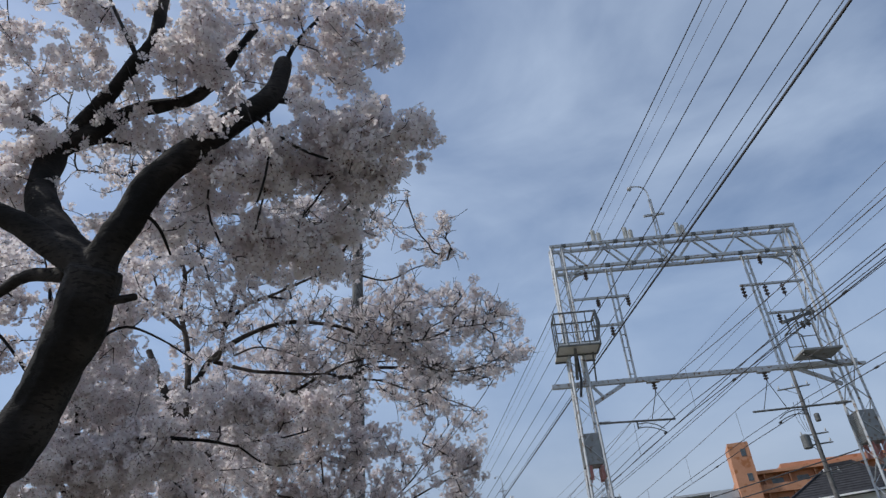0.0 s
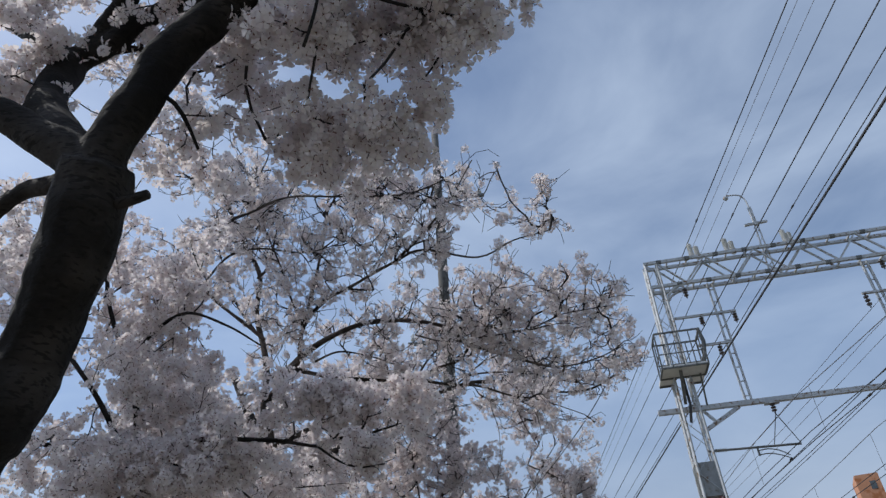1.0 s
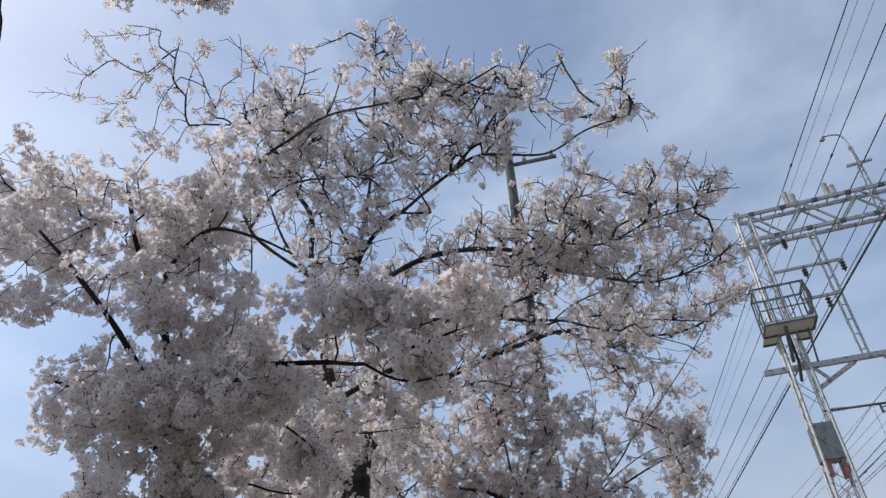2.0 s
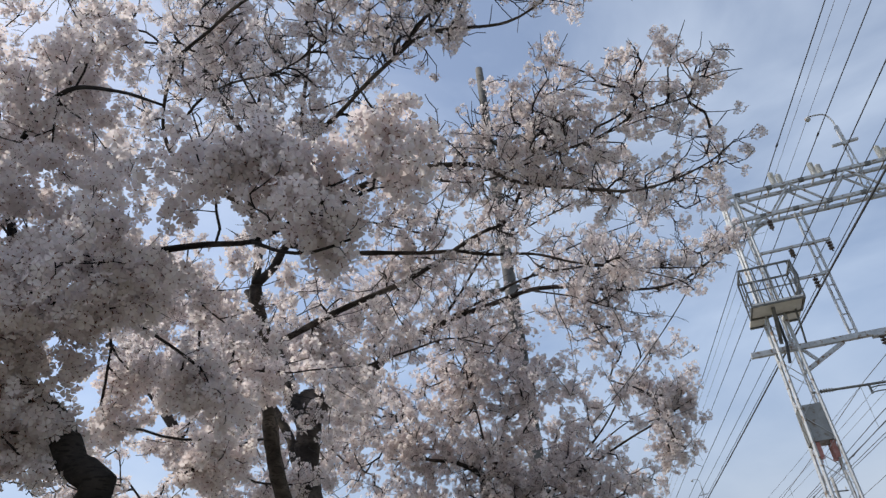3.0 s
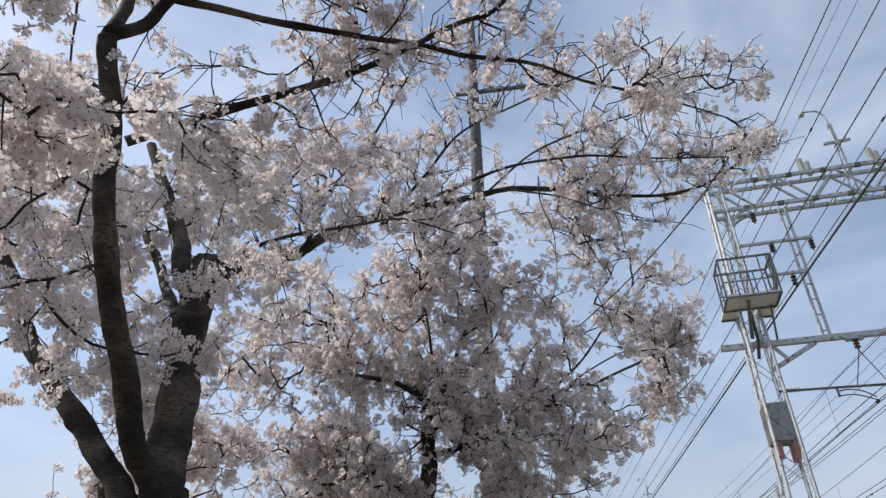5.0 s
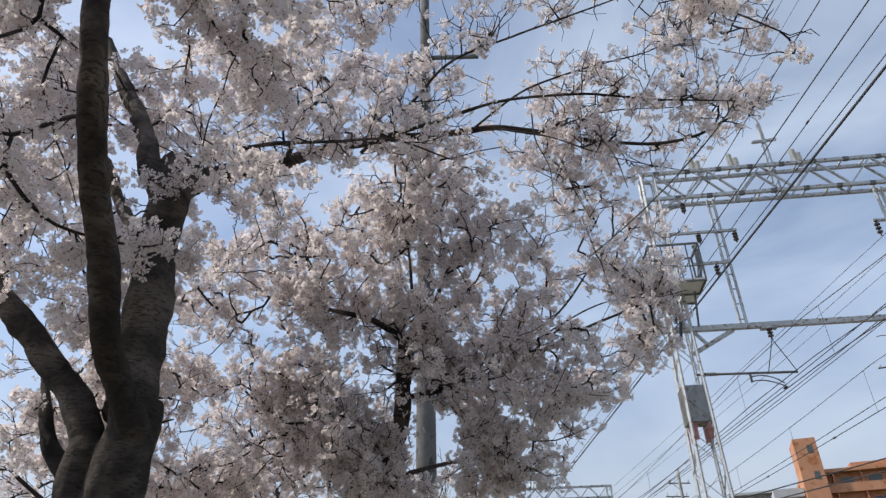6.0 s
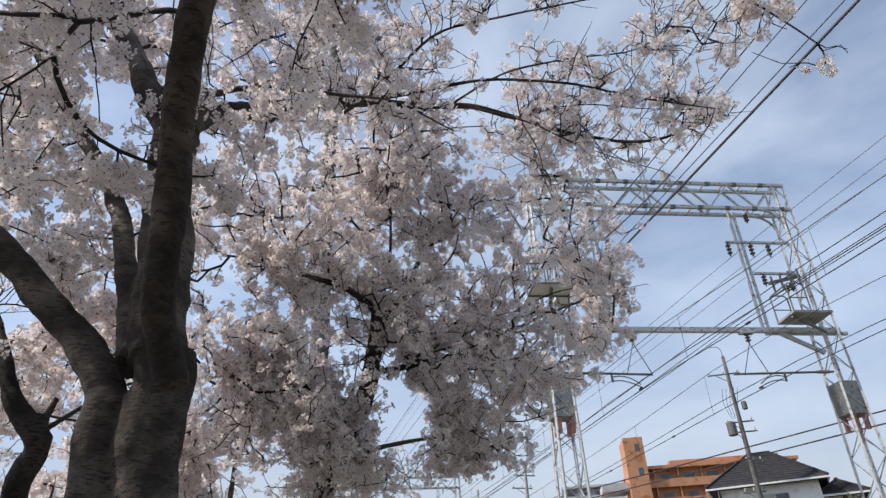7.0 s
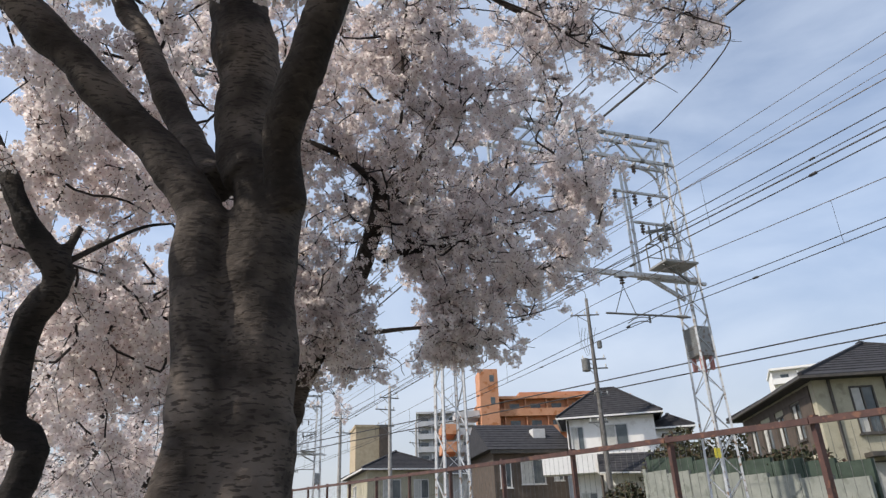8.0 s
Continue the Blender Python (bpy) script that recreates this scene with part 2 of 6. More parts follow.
def bar(bm, p, q, w, h=None):
    """A square bar from p to q."""
    h = h or w
    p, q = Vector(p), Vector(q)
    _, s, u = axes(q - p)
    r = []
    for e in (p, q):
        r.append([bm.verts.new(e + s * a * w / 2 + u * b * h / 2) for a, b in ((-1, -1), (1, -1), (1, 1), (-1, 1))])
    for i in range(4):
        bm.faces.new((r[0][i], r[0][(i + 1) % 4], r[1][(i + 1) % 4], r[1][i]))
    bm.faces.new(r[0][::-1])
    bm.faces.new(r[1])


def tube(bm, pts, radii, sides=8, rough=0.0, close=True):
    """A round tube along points, with a radius at each."""
    pts = [Vector(p) for p in pts]
    rings = []
    s = None
    for i, p in enumerate(pts):
        d = (pts[min(i + 1, len(pts) - 1)] - pts[max(i - 1, 0)]).normalized()
        if s is None:
            s = axes(d)[1]
        s = (s - d * s.dot(d)).normalized()
        u = d.cross(s)
        r = radii[i] if hasattr(radii, "__len__") else radii
        ring = []
        for k in range(sides):
            a = 2 * math.pi * k / sides
            o = s * math.cos(a) + u * math.sin(a)
            f = 1.0
            if rough:
                q = p + o * r
                f += rough * (noise.noise(q * 9.0) + 0.5 * noise.noise(q * 24.0))
            ring.append(bm.verts.new(p + o * r * f))
        rings.append(ring)
    for a, b in zip(rings[:-1], rings[1:]):
        for k in range(sides):
            bm.faces.new((a[k], a[(k + 1) % sides], b[(k + 1) % sides], b[k]))
    if close and sides > 2:
        bm.faces.new(rings[0][::-1])
        bm.faces.new(rings[-1])


def lathe(bm, p, d, profile, sides=10):
    """A turned body from p along d: rows of (distance, radius)."""
    p, d = Vector(p), Vector(d).normalized()
    tube(bm, [p + d * h for h, r in profile], [max(r, 0.001) for h, r in profile], sides)


def smooth_path(pts, step):
    """Catmull-Rom through the points, as vectors about step apart."""
    pts = [Vector(p) for p in pts]
    ext = [pts[0] * 2 - pts[1]] + pts + [pts[-1] * 2 - pts[-2]]
    out = []
    for i in range(1, len(ext) - 2):
        a, b, c, d = ext[i - 1:i + 3]
        n = max(2, int((c - b).length / step))
        for k in range(n):
            t = k / n
            out.append(0.5 * (2 * b + (c - a) * t + (2 * a - 5 * b + 4 * c - d) * t * t + (3 * b - a - 3 * c + d) * t ** 3))
    out.append(pts[-1])
    return out


def mesh_from_arrays(name, verts, faces, mats=None, slots=()):
    """A mesh from arrays: faces of one and the same number of corners per array in the list."""
    me = bpy.data.meshes.new(name)
    me.vertices.add(len(verts))
    me.vertices.foreach_set("co", np.asarray(verts, np.float32).ravel())
    starts, totals, loops = [], [], []
    at = 0
    for f in faces:
        k = f.shape[1]
        starts.append(at + k * np.arange(len(f)))
        totals.append(np.full(len(f), k))
        loops.append(f.ravel())
        at += f.size
    starts, totals, loops = np.concatenate(starts), np.concatenate(totals), np.concatenate(loops)
    me.loops.add(len(loops))
    me.loops.foreach_set("vertex_index", loops.astype(np.int32))
    me.polygons.add(len(starts))
    me.polygons.foreach_set("loop_start", starts.astype(np.int32))
    me.polygons.foreach_set("loop_total", totals.astype(np.int32))
    for s in slots:
        me.materials.append(M[s])
    if mats is not None:
        me.polygons.foreach_set("material_index", np.asarray(mats, np.int32))
    me.update()
    me.validate()
    return me


# ---- ground ----
# the line of the railway: it leans by -0.15 m a metre off the y axis
TRACK = Vector((-0.148, 0.989, 0))
ACROSS = Vector((0.989, 0.148, 0))
FENCE_FOOT = Vector((3.5, 13.7, 0))


def railside(v, u, z):
    """A point v metres beyond the fence line, u metres along it."""
    return FENCE_FOOT + ACROSS * v + TRACK * u + Vector((0, 0, z))


def build_ground():
    bm = bmesh.new()
    profile = [(-900, -0.5), (-60, -0.2), (-12, 0.0), (-8, 0.0), (-4.5, 0.02), (-3.4, 0.12), (-2.2, 0.55), (-1.2, 1.15), (-0.6, 1.5), (-0.25, 1.62), (0.6, 1.7),
               (1.6, 1.66), (2.3, 1.68), (8.0, 1.68), (11.5, 1.66), (13.0, 1.6), (40, 1.7), (200, 1.7), (1500, 1.0)]
    us = [-900, -200, -60, -30] + [-20 + 1.0 * i for i in range(60)] + [45, 60, 90, 150, 400, 1500]
    rows = []
    for u in us:
        row = []
        for v, z in profile:
            p = railside(v, u, z)
            if -10 < v < 3:
                p.z += 0.07 * noise.noise(p * 1.3)
            if -5 < v < -1:
                p += ACROSS * 0.45 * noise.noise(p * 0.6)
            row.append(bm.verts.new(p))
        rows.append(row)
    for a, b in zip(rows[:-1], rows[1:]):
        for k in range(len(profile) - 1):
            f = bm.faces.new((a[k], a[k + 1], b[k + 1], b[k]))
            f.material_index = 1 if 0.5 < profile[k][0] < 12 else 2 if -13 < profile[k][0] < -4 else 0
    ob = part("ground", bm, "grass", smooth=True)
    ob.data.materials.append(M["ballast"])
    ob.data.materials.append(M["path"])
    tagged(ob, "rough grass bank rising from the path to the railway", "ground", kind="structure")


build_ground()

# grass tufts along the crest of the bank, below the fence
def build_grass():
    rng = np.random.default_rng(5)
    n = 5200
    v = rng.uniform(-1.3, 0.5, n)
    u = rng.uniform(-9, 14, n)
    z = np.interp(v, [-2.2, -1.2, -0.6, -0.25, 0.6], [0.55, 1.15, 1.5, 1.62, 1.7]) - 0.05
    base = np.array([FENCE_FOOT.x, FENCE_FOOT.y, 0]) + v[:, None] * np.array(ACROSS) + u[:, None] * np.array(TRACK)
    base[:, 2] = z
    h = rng.uniform(0.06, 0.20, n)
    a = rng.uniform(0, 6.28, n)
    side = np.stack([np.cos(a), np.sin(a), np.zeros(n)], 1) * 0.008
    lean = rng.normal(0, 0.05, (n, 3))
    lean[:, 2] = h
    verts = np.stack([base - side, base + side, base + lean], 1).reshape(-1, 3)
    me = mesh_from_arrays("grass", verts, [np.arange(3 * n).reshape(-1, 3)], slots=("grass",))
    tagged(new("grass", me), "dry green grass tufts along the bank", "grass", kind="stuff")


build_grass()


# ---- the railway gantry ----
GY = 22.04                      # plane of the gantry


def lattice(bm, x0, x1, y0, y1, z0, z1, foot, leg=0.07, bay=0.62):
    """A lattice mast: four angle legs and zigzag braces; foot: by how much it widens at its base on each side."""
    def corner(i, z):
        k = 1 - (z - z0) / (z1 - z0)
        cx, cy = (x0 + x1) / 2, (y0 + y1) / 2
        w = (x1 - x0) / 2 + foot * k
        d = (y1 - y0) / 2 + foot * k
        return Vector((cx + (-w, w, w, -w)[i], cy + (-d, -d, d, d)[i], z))
    for i in range(4):
        bar(bm, corner(i, z0), corner(i, z1), leg)
    n = int((z1 - z0) / bay)
    for i in range(4):
        j = (i + 1) % 4
        for k in range(n):
            a, b = z0 + (z1 - z0) * k / n, z0 + (z1 - z0) * (k + 1) / n
            if (k + i) % 2:
                bar(bm, corner(i, a), corner(j, b), 0.035, 0.012)
            else:
                bar(bm, corner(j, a), corner(i, b), 0.035, 0.012)


def ribbed(bm, p, d, length, r, n, core=0.45):
    """An insulator: a stack of sheds."""
    prof = [(0, r * 0.3), (0.03, r * 0.3)]
    for i in range(n):
        h = 0.04 + (length - 0.08) * i / n
        s = (length - 0.08) / n
        prof += [(h, r * core), (h + s * 0.25, r), (h + s * 0.6, r * 0.9), (h + s * 0.75, r * core)]
    prof += [(length - 0.03, r * 0.3), (length, r * 0.3)]
    lathe(bm, p, d, prof, 10)


def beam(name, p, q, w, mat, parent):
    bm = bmesh.new()
    bar(bm, p, q, w)
    return part(name, bm, mat, parent)


def cage(parent, x0, x1, y0, y1, z0, z1, deck_label):
    bm = bmesh.new()
    box(bm, (x0, y0, z0), (x1, y1, z0 + 0.05))
    part("deck", bm, "deck", parent, deck_label)
    for a, b in ((x0, 4.34), (4.86, x1)):
        bm = bmesh.new()
        box(bm, (a, y1 + 0.004, z0), (b, y1 + 0.62, z0 + 0.05))
        part("deck", bm, "deck", parent, deck_label)
        beam("deck_beam", (a, y1 + 0.62, z0 - 0.03), (b, y1 + 0.62, z0 - 0.03), 0.05, "steel_dark", parent)
    for x in (x0, x1):
        beam("deck_beam", (x, y0, z0 - 0.03), (x, y1, z0 - 0.03), 0.05, "steel_dark", parent)
    for y in (y0, y1):
        beam("deck_beam", (x0, y, z0 - 0.035), (x1, y, z0 - 0.035), 0.045, "steel_dark", parent)
    for z in (z0 + 0.45, z1):
        for a, b in (((x0, y0), (x1, y0)), ((x1, y0), (x1, y1)), ((x1, y1), (x0, y1)), ((x0, y1), (x0, y0))):
            beam("guard_rail", (*a, z), (*b, z), 0.05 if z == z1 else 0.03, "steel_dark", parent)
    for i in range(5):
        x = x0 + (x1 - x0) * i / 4
        for y in (y0, y1):
            beam("guard_post", (x, y, z0), (x, y, z1), 0.045 if i in (0, 4) else 0.032, "steel_dark", parent)
    for x in (x0, x1):
        beam("guard_post", (x, (y0 + y1) / 2, z0), (x, (y0 + y1) / 2, z1), 0.032, "steel_dark", parent)


def guard_box(parent, x0, x1, y0, y1, z0, z1):
    """Sheet-metal collar with ribs that stops climbers, red paint below it."""
    bm = bmesh.new()
    box(bm, (x0, y0, z0), (x1, y1, z1))
    guard = part("climbing_guard", bm, "grey_paint", parent, "grey ribbed sheet-metal climbing guard")
    n = 16
    for i in range(n):
        z = z0 + (z1 - z0) * (i + 0.5) / n
        for a, b in ((x0 - 0.05, x0), (x1, x1 + 0.05)):
            bm = bmesh.new()
            box(bm, (a, y0 - 0.012, z - 0.012), (b, y1 + 0.012, z + 0.012))
            part("rib", bm, "grey_paint", guard)
    for x in (x0 + 0.1, x1 - 0.1):
        for y in (y0 + 0.1, y1 - 0.1):
            bm = bmesh.new()
            box(bm, (x - 0.055, y - 0.055, z0 - 0.45), (x + 0.055, y + 0.055, z0 - 0.02))
            part("painted_band", bm, "red_paint", parent, "faded red paint on the mast leg")


def build_gantry():
    g = thing("railway_gantry", "tall galvanised lattice steel portal over the railway tracks", "gantry", "railway gantries")
    y0, y1 = GY - 0.22, GY + 0.22
    for x0, x1 in ((4.40, 4.80), (13.34, 13.74)):
        bm = bmesh.new()
        lattice(bm, x0, x1, y0, y1, 1.9, 15.3, 0.16)
        part("mast", bm, "steel", g)
        bm = bmesh.new()
        box(bm, (x0 - 0.45, y0 - 0.45, 1.5), (x1 + 0.45, y1 + 0.45, 2.0))
        part("footing", bm, "concrete", g, "concrete mast footing")
        cx = (x0 + x1) / 2
        guard_box(g, cx - 0.29, cx + 0.29, GY - 0.3, GY + 0.3, 6.95, 7.95)
    # the truss on top
    bm = bmesh.new()
    for y in (y0, y1):
        bar(bm, (4.36, y, 15.27), (13.76, y, 15.27), 0.10, 0.11)
        bar(bm, (4.36, y, 14.25), (13.76, y, 14.25), 0.10, 0.11)
    n = 10
    for y in (y0, y1):
        for i in range(n):
            xa, xb = 4.8 + 8.55 * i / n, 4.8 + 8.55 * (i + 1) / n
            za, zb = (15.25, 14.27) if i % 2 == 0 else (14.27, 15.25)
            bar(bm, (xa, y, za), (xb, y, zb), 0.07, 0.05)
    for i in range(14):
        x = 4.5 + 9.1 * i / 13
        bar(bm, (x, y0, 15.27), (x, y1, 15.27), 0.05)
        bar(bm, (x, y0, 14.25), (x, y1, 14.25), 0.05)
    part("truss", bm, "steel", g)
    for i in range(18):
        x = 4.9 + 8.5 * i / 17
        bm = bmesh.new()
        z = 15.27 - 1.02 * (i % 2)
        box(bm, (x - 0.09, y0 - 0.064, z - 0.05), (x + 0.09, y0 - 0.052, z + 0.05))
        box(bm, (x - 0.08, y0 - 0.04, z - 0.08), (x + 0.08, y0 + 0.04, z - 0.057))
        part("gusset_plate", bm, "steel_dark", g)
    # curved knee braces
    for y in (y0, y1):
        for x, s in ((4.82, 1), (13.32, -1)):
            bm = bmesh.new()
            arc = [(x + s * 0.75 * (1 - math.cos(a)), y, 13.45 + 0.75 * math.sin(a)) for a in [i * math.pi / 12 for i in range(7)]]
            tube(bm, arc, 0.045, 6)
            part("knee_brace", bm, "steel", g)
    # lower beam with struts
    beam("lower_beam", (3.62, GY - 0.05, 9.70), (14.04, GY - 0.05, 9.70), 0.15, "steel", g)
    beam("lower_beam", (11.6, GY + 0.10, 9.66), (14.4, GY + 0.10, 9.66), 0.10, "steel", g)
    for p, q, w in (((4.85, GY - 0.02, 8.95), (6.1, GY - 0.02, 9.62), 0.11), ((5.0, GY - 0.02, 9.62), (5.3, GY - 0.02, 9.22), 0.08),
                    ((13.3, GY - 0.02, 8.95), (12.0, GY - 0.02, 9.62), 0.11)):
        beam("strut", p, q, w, "steel", g)
    for x in (6.45, 11.6):
        bm = bmesh.new()
        for o in (-0.09, 0.09):
            bar(bm, (x + o, GY, 9.76), (x + o, GY, 14.2), 0.055, 0.10)
        for k in range(9):
            bar(bm, (x - 0.09, GY, 9.95 + 0.5 * k), (x + 0.09, GY, 9.95 + 0.5 * k), 0.03)
        part("drop_post", bm, "steel", g)
    # cross arms
    for x0a, x1a, z in ((4.75, 6.98, 12.98), (5.4, 6.5, 11.85), (11.05, 13.35, 12.95), (11.75, 13.3, 11.75)):
        bm = bmesh.new()
        bar(bm, (x0a, GY - 0.05, z), (x1a, GY - 0.05, z), 0.085, 0.075)
        part("cross_arm", bm, "steel", g)
    # upright insulators in pairs on the top chord
    for x in (6.27, 7.52, 9.55):
        for o in (-0.13, 0.13):
            bm = bmesh.new()
            ribbed(bm, (x + o, GY + o * 0.8, 15.33), (0, 0, 1), 0.62, 0.095, 9, 0.75)
            part("post_insulator", bm, "porcelain", g, "pale grey porcelain post insulator")
    # hanging insulators
    for x, z, l in ((5.55, 14.15, 0.42), (12.1, 14.15, 0.4), (6.9, 12.93, 0.4), (5.8, 12.93, 0.35), (6.1, 11.8, 0.42), (11.12, 12.9, 0.5), (11.93, 12.9, 0.5),
                    (12.55, 12.9, 0.5), (12.05, 11.7, 0.42), (12.75, 11.35, 0.32), (12.95, 11.42, 0.32), (7.08, 9.62, 0.36), (10.86, 9.62, 0.36)):
        bm = bmesh.new()
        ribbed(bm, (x, GY - 0.05, z), (0, 0, -1), l, 0.085, 3, 0.3)
        part("hanging_insulator", bm, "porcelain_dark", g, "dark brown disc insulator")
    # work platforms
    cage(g, 3.92, 5.35, GY - 1.15, GY - 0.28, 10.75, 11.95, "pale sheet deck of a work platform")
    beam("platform_bracket", (4.5, GY - 0.9, 10.70), (4.5, GY - 0.2, 9.85), 0.09, "steel_dark", g)
    beam("platform_bracket", (5.15, GY - 0.5, 10.70), (5.15, GY - 0.1, 9.75), 0.05, "steel_dark", g)
    bm = bmesh.new()
    box(bm, (11.86, GY - 1.2, 9.80), (13.14, GY - 0.25, 9.87))
    part("deck", bm, "grey_paint", g, "grey sheet deck of a work platform")
    bm = bmesh.new()
    for y in (GY - 1.18, GY - 0.28):
        tube(bm, [(11.88, y, 9.85), (11.88, y, 10.7), (11.95, y, 10.8), (12.35, y, 10.8), (12.45, y, 10.7), (12.45, y, 9.85)], 0.025, 6)
        tube(bm, [(11.88, y, 10.3), (12.45, y, 10.3)], 0.018, 6)
    tube(bm, [(11.88, GY - 1.18, 10.75), (11.88, GY - 0.28, 10.75)], 0.025, 6)
    part("guard_rail", bm, "steel_dark", g)
    bm = bmesh.new()
    bar(bm, (11.9, GY - 1.0, 9.75), (13.3, GY - 0.4, 9.5), 0.07)
    part("platform_bracket", bm, "steel_dark", g)
    bm = bmesh.new()
    bar(bm, (11.95, GY - 0.35, 11.22), (13.25, GY - 0.15, 11.62), 0.10)
    for i in range(4):
        x = 12.1 + 0.33 * i
        bar(bm, (x, GY - 0.32, 10.9 + 0.1 * i), (x, GY - 0.32, 11.5 + 0.1 * i), 0.05)
    part("switch_gear", bm, "steel_dark", g, "dark isolator switch beside the platform")
    bm = bmesh.new()
    tube(bm, [(5.55, GY - 0.15, 12.45), (5.62, GY - 0.15, 11.95), (5.5, GY - 0.2, 11.35), (5.2, GY - 0.3, 10.9)], 0.07, 8)
    part("cable_termination", bm, "steel_dark", g)
    bm = bmesh.new()
    tube(bm, [(4.62, GY - 0.28, 10.9), (4.62, GY - 0.28, 9.8), (4.5, GY - 0.3, 9.2)], 0.045, 6)
    part("cable_pipe", bm, "wire", g)
    # lamp pole
    bm = bmesh.new()
    for o in (-0.11, 0.11):
        bar(bm, (8.66 + o, GY + 0.05, 14.2), (8.74 + o * 0.4, GY + 0.05, 16.6), 0.045)
    for k in range(6):
        z = 14.5 + 0.35 * k
        bar(bm, (8.56 + 0.01 * k, GY + 0.05, z), (8.78 - 0.005 * k, GY + 0.05, z + 0.3), 0.025)
    bar(bm, (8.73, GY + 0.05, 16.4), (8.73, GY + 0.05, 17.25), 0.11)
    bar(bm, (8.33, GY + 0.05, 16.47), (9.15, GY + 0.05, 16.52), 0.10, 0.07)
    part("lamp_post", bm, "steel", g)
    bm = bmesh.new()
    tube(bm, smooth_path([(8.73, GY + 0.05, 17.2), (8.71, GY + 0.05, 17.6), (8.58, GY + 0.05, 17.87), (8.35, GY + 0.05, 17.95), (8.05, GY + 0.05, 17.95)], 0.08), 0.028, 6)
    lathe(bm, (8.05, GY + 0.05, 17.95), (0, 0, -1), [(0, 0.03), (0.05, 0.09), (0.13, 0.10), (0.18, 0.05)], 8)
    part("lamp_arm", bm, "steel", g)
    # registration arms that hold the contact wires
    for side in (0, 1):
        bm = bmesh.new()
        if side == 0:
            xm, xe, xh, s = 4.8, 7.5, 7.08, 1
        else:
            xm, xe, xh, s = 13.35, 10.07, 10.86, -1
        tube(bm, [(xm, GY - 0.05, 8.32), (xe, GY - 0.05, 8.25)], 0.035, 6)
        ribbed(bm, (xm + s * 0.1, GY - 0.05, 8.32), (s, 0, -0.02), 0.5, 0.06, 6)
        for o in (-0.35, 0.42):
            tube(bm, [(xh, GY - 0.05, 9.25), (xh + s * o, GY - 0.05, 8.27)], 0.014, 5)
        xr = xh - s * 0.85
        bar(bm, (xr, GY - 0.05, 8.3), (xr, GY - 0.05, 8.02), 0.05)
        tube(bm, smooth_path([(xr, GY - 0.05, 8.18), (xr + s * 0.3, GY - 0.05, 8.2), (xr + s * 0.6, GY - 0.05, 8.12), (xr + s * 0.85, GY - 0.05, 7.95)], 0.1), 0.018, 5)
        tube(bm, smooth_path([(xr, GY - 0.05, 8.05), (xr + s * 0.3, GY - 0.05, 8.06), (xr + s * 0.6, GY - 0.05, 7.98), (xr + s * 0.9, GY - 0.05, 7.84)], 0.1), 0.018, 5)
        part("registration_arm", bm, "steel_dark", g)
    bm = bmesh.new()
    box(bm, (12.98, GY - 0.40, 3.68), (13.22, GY - 0.385, 3.98))
    part("warning_sign", bm, "yellow", g, "small yellow warning plate")
    for x in (7.08, 10.86):
        bm = bmesh.new()
        box(bm, (x - 0.22, GY - 0.15, 9.57), (x + 0.22, GY + 0.05, 9.625))
        part("hanger_plate", bm, "steel", g)
    return g


gantry = build_gantry()
copy_thing(gantry, pose(-5.5, 49.3, 0.5))


# ---- overhead wires ----
def wire_run(name, label, x, z, r, mat, u0=-55, u1=120, sag=0.5, span=50.0, clips=(), y=GY, lean=None):
    """A wire through the gantry plane at x, z, hanging between supports every span metres."""
    d = lean or TRACK
    pts = []
    n = 46
    for i in range(n + 1):
        u = u0 + (u1 - u0) * i / n
        f = (u / span) % 1.0
        p = Vector((x, y, z)) + d * u
        p.z -= 4 * sag * f * (1 - f)
        pts.append(p)
    bm = bmesh.new()
    tube(bm, pts, r, 5)
    for u in clips:
        f = (u / span) % 1.0
        p = Vector((x, y, z - 4 * sag * f * (1 - f))) + d * u
        lathe(bm, p - d * 0.1, d, [(0, r), (0.03, r + 0.018), (0.17, r + 0.018), (0.2, r)], 6)
    ob = part(name, bm, mat)
    tagged(ob, label, "wire", "overhead wires")
    return ob


for x, z in ((6.27, 16.25), (7.52, 16.25), (9.55, 16.2)):
    wire_run("feeder_wire", "thin dark feeder wire above the railway", x, z, 0.017, "wire", sag=0.12, clips=(-1.1, 44))
for x, z in ((7.2, 17.3), (7.4, 16.9)):
    wire_run("earth_wire", "very thin aerial wire above the railway", x, z, 0.008, "wire_pale", sag=0.1)
wire_run("thick_cable", "thick black aerial cable beside the railway", 6.04, 11.32, 0.031, "wire", sag=0.1)
for x, z, r, s in ((5.8, 12.55, 0.016, 0.1), (6.95, 12.5, 0.014, 0.1), (12.05, 11.2, 0.016, 0.35), (12.05, 10.9, 0.014, 0.4), (11.95, 10.7, 0.013, 0.4)):
    wire_run("feeder_wire", "dark power feeder wire along the railway", x, z, r, "wire", sag=s, clips=(-6.5,) if z == 10.9 else ())
for x in (11.12, 11.93, 12.55):
    wire_run("feeder_wire", "thin grey feeder wire along the railway", x, 12.4, 0.009, "wire_pale", sag=0.25)
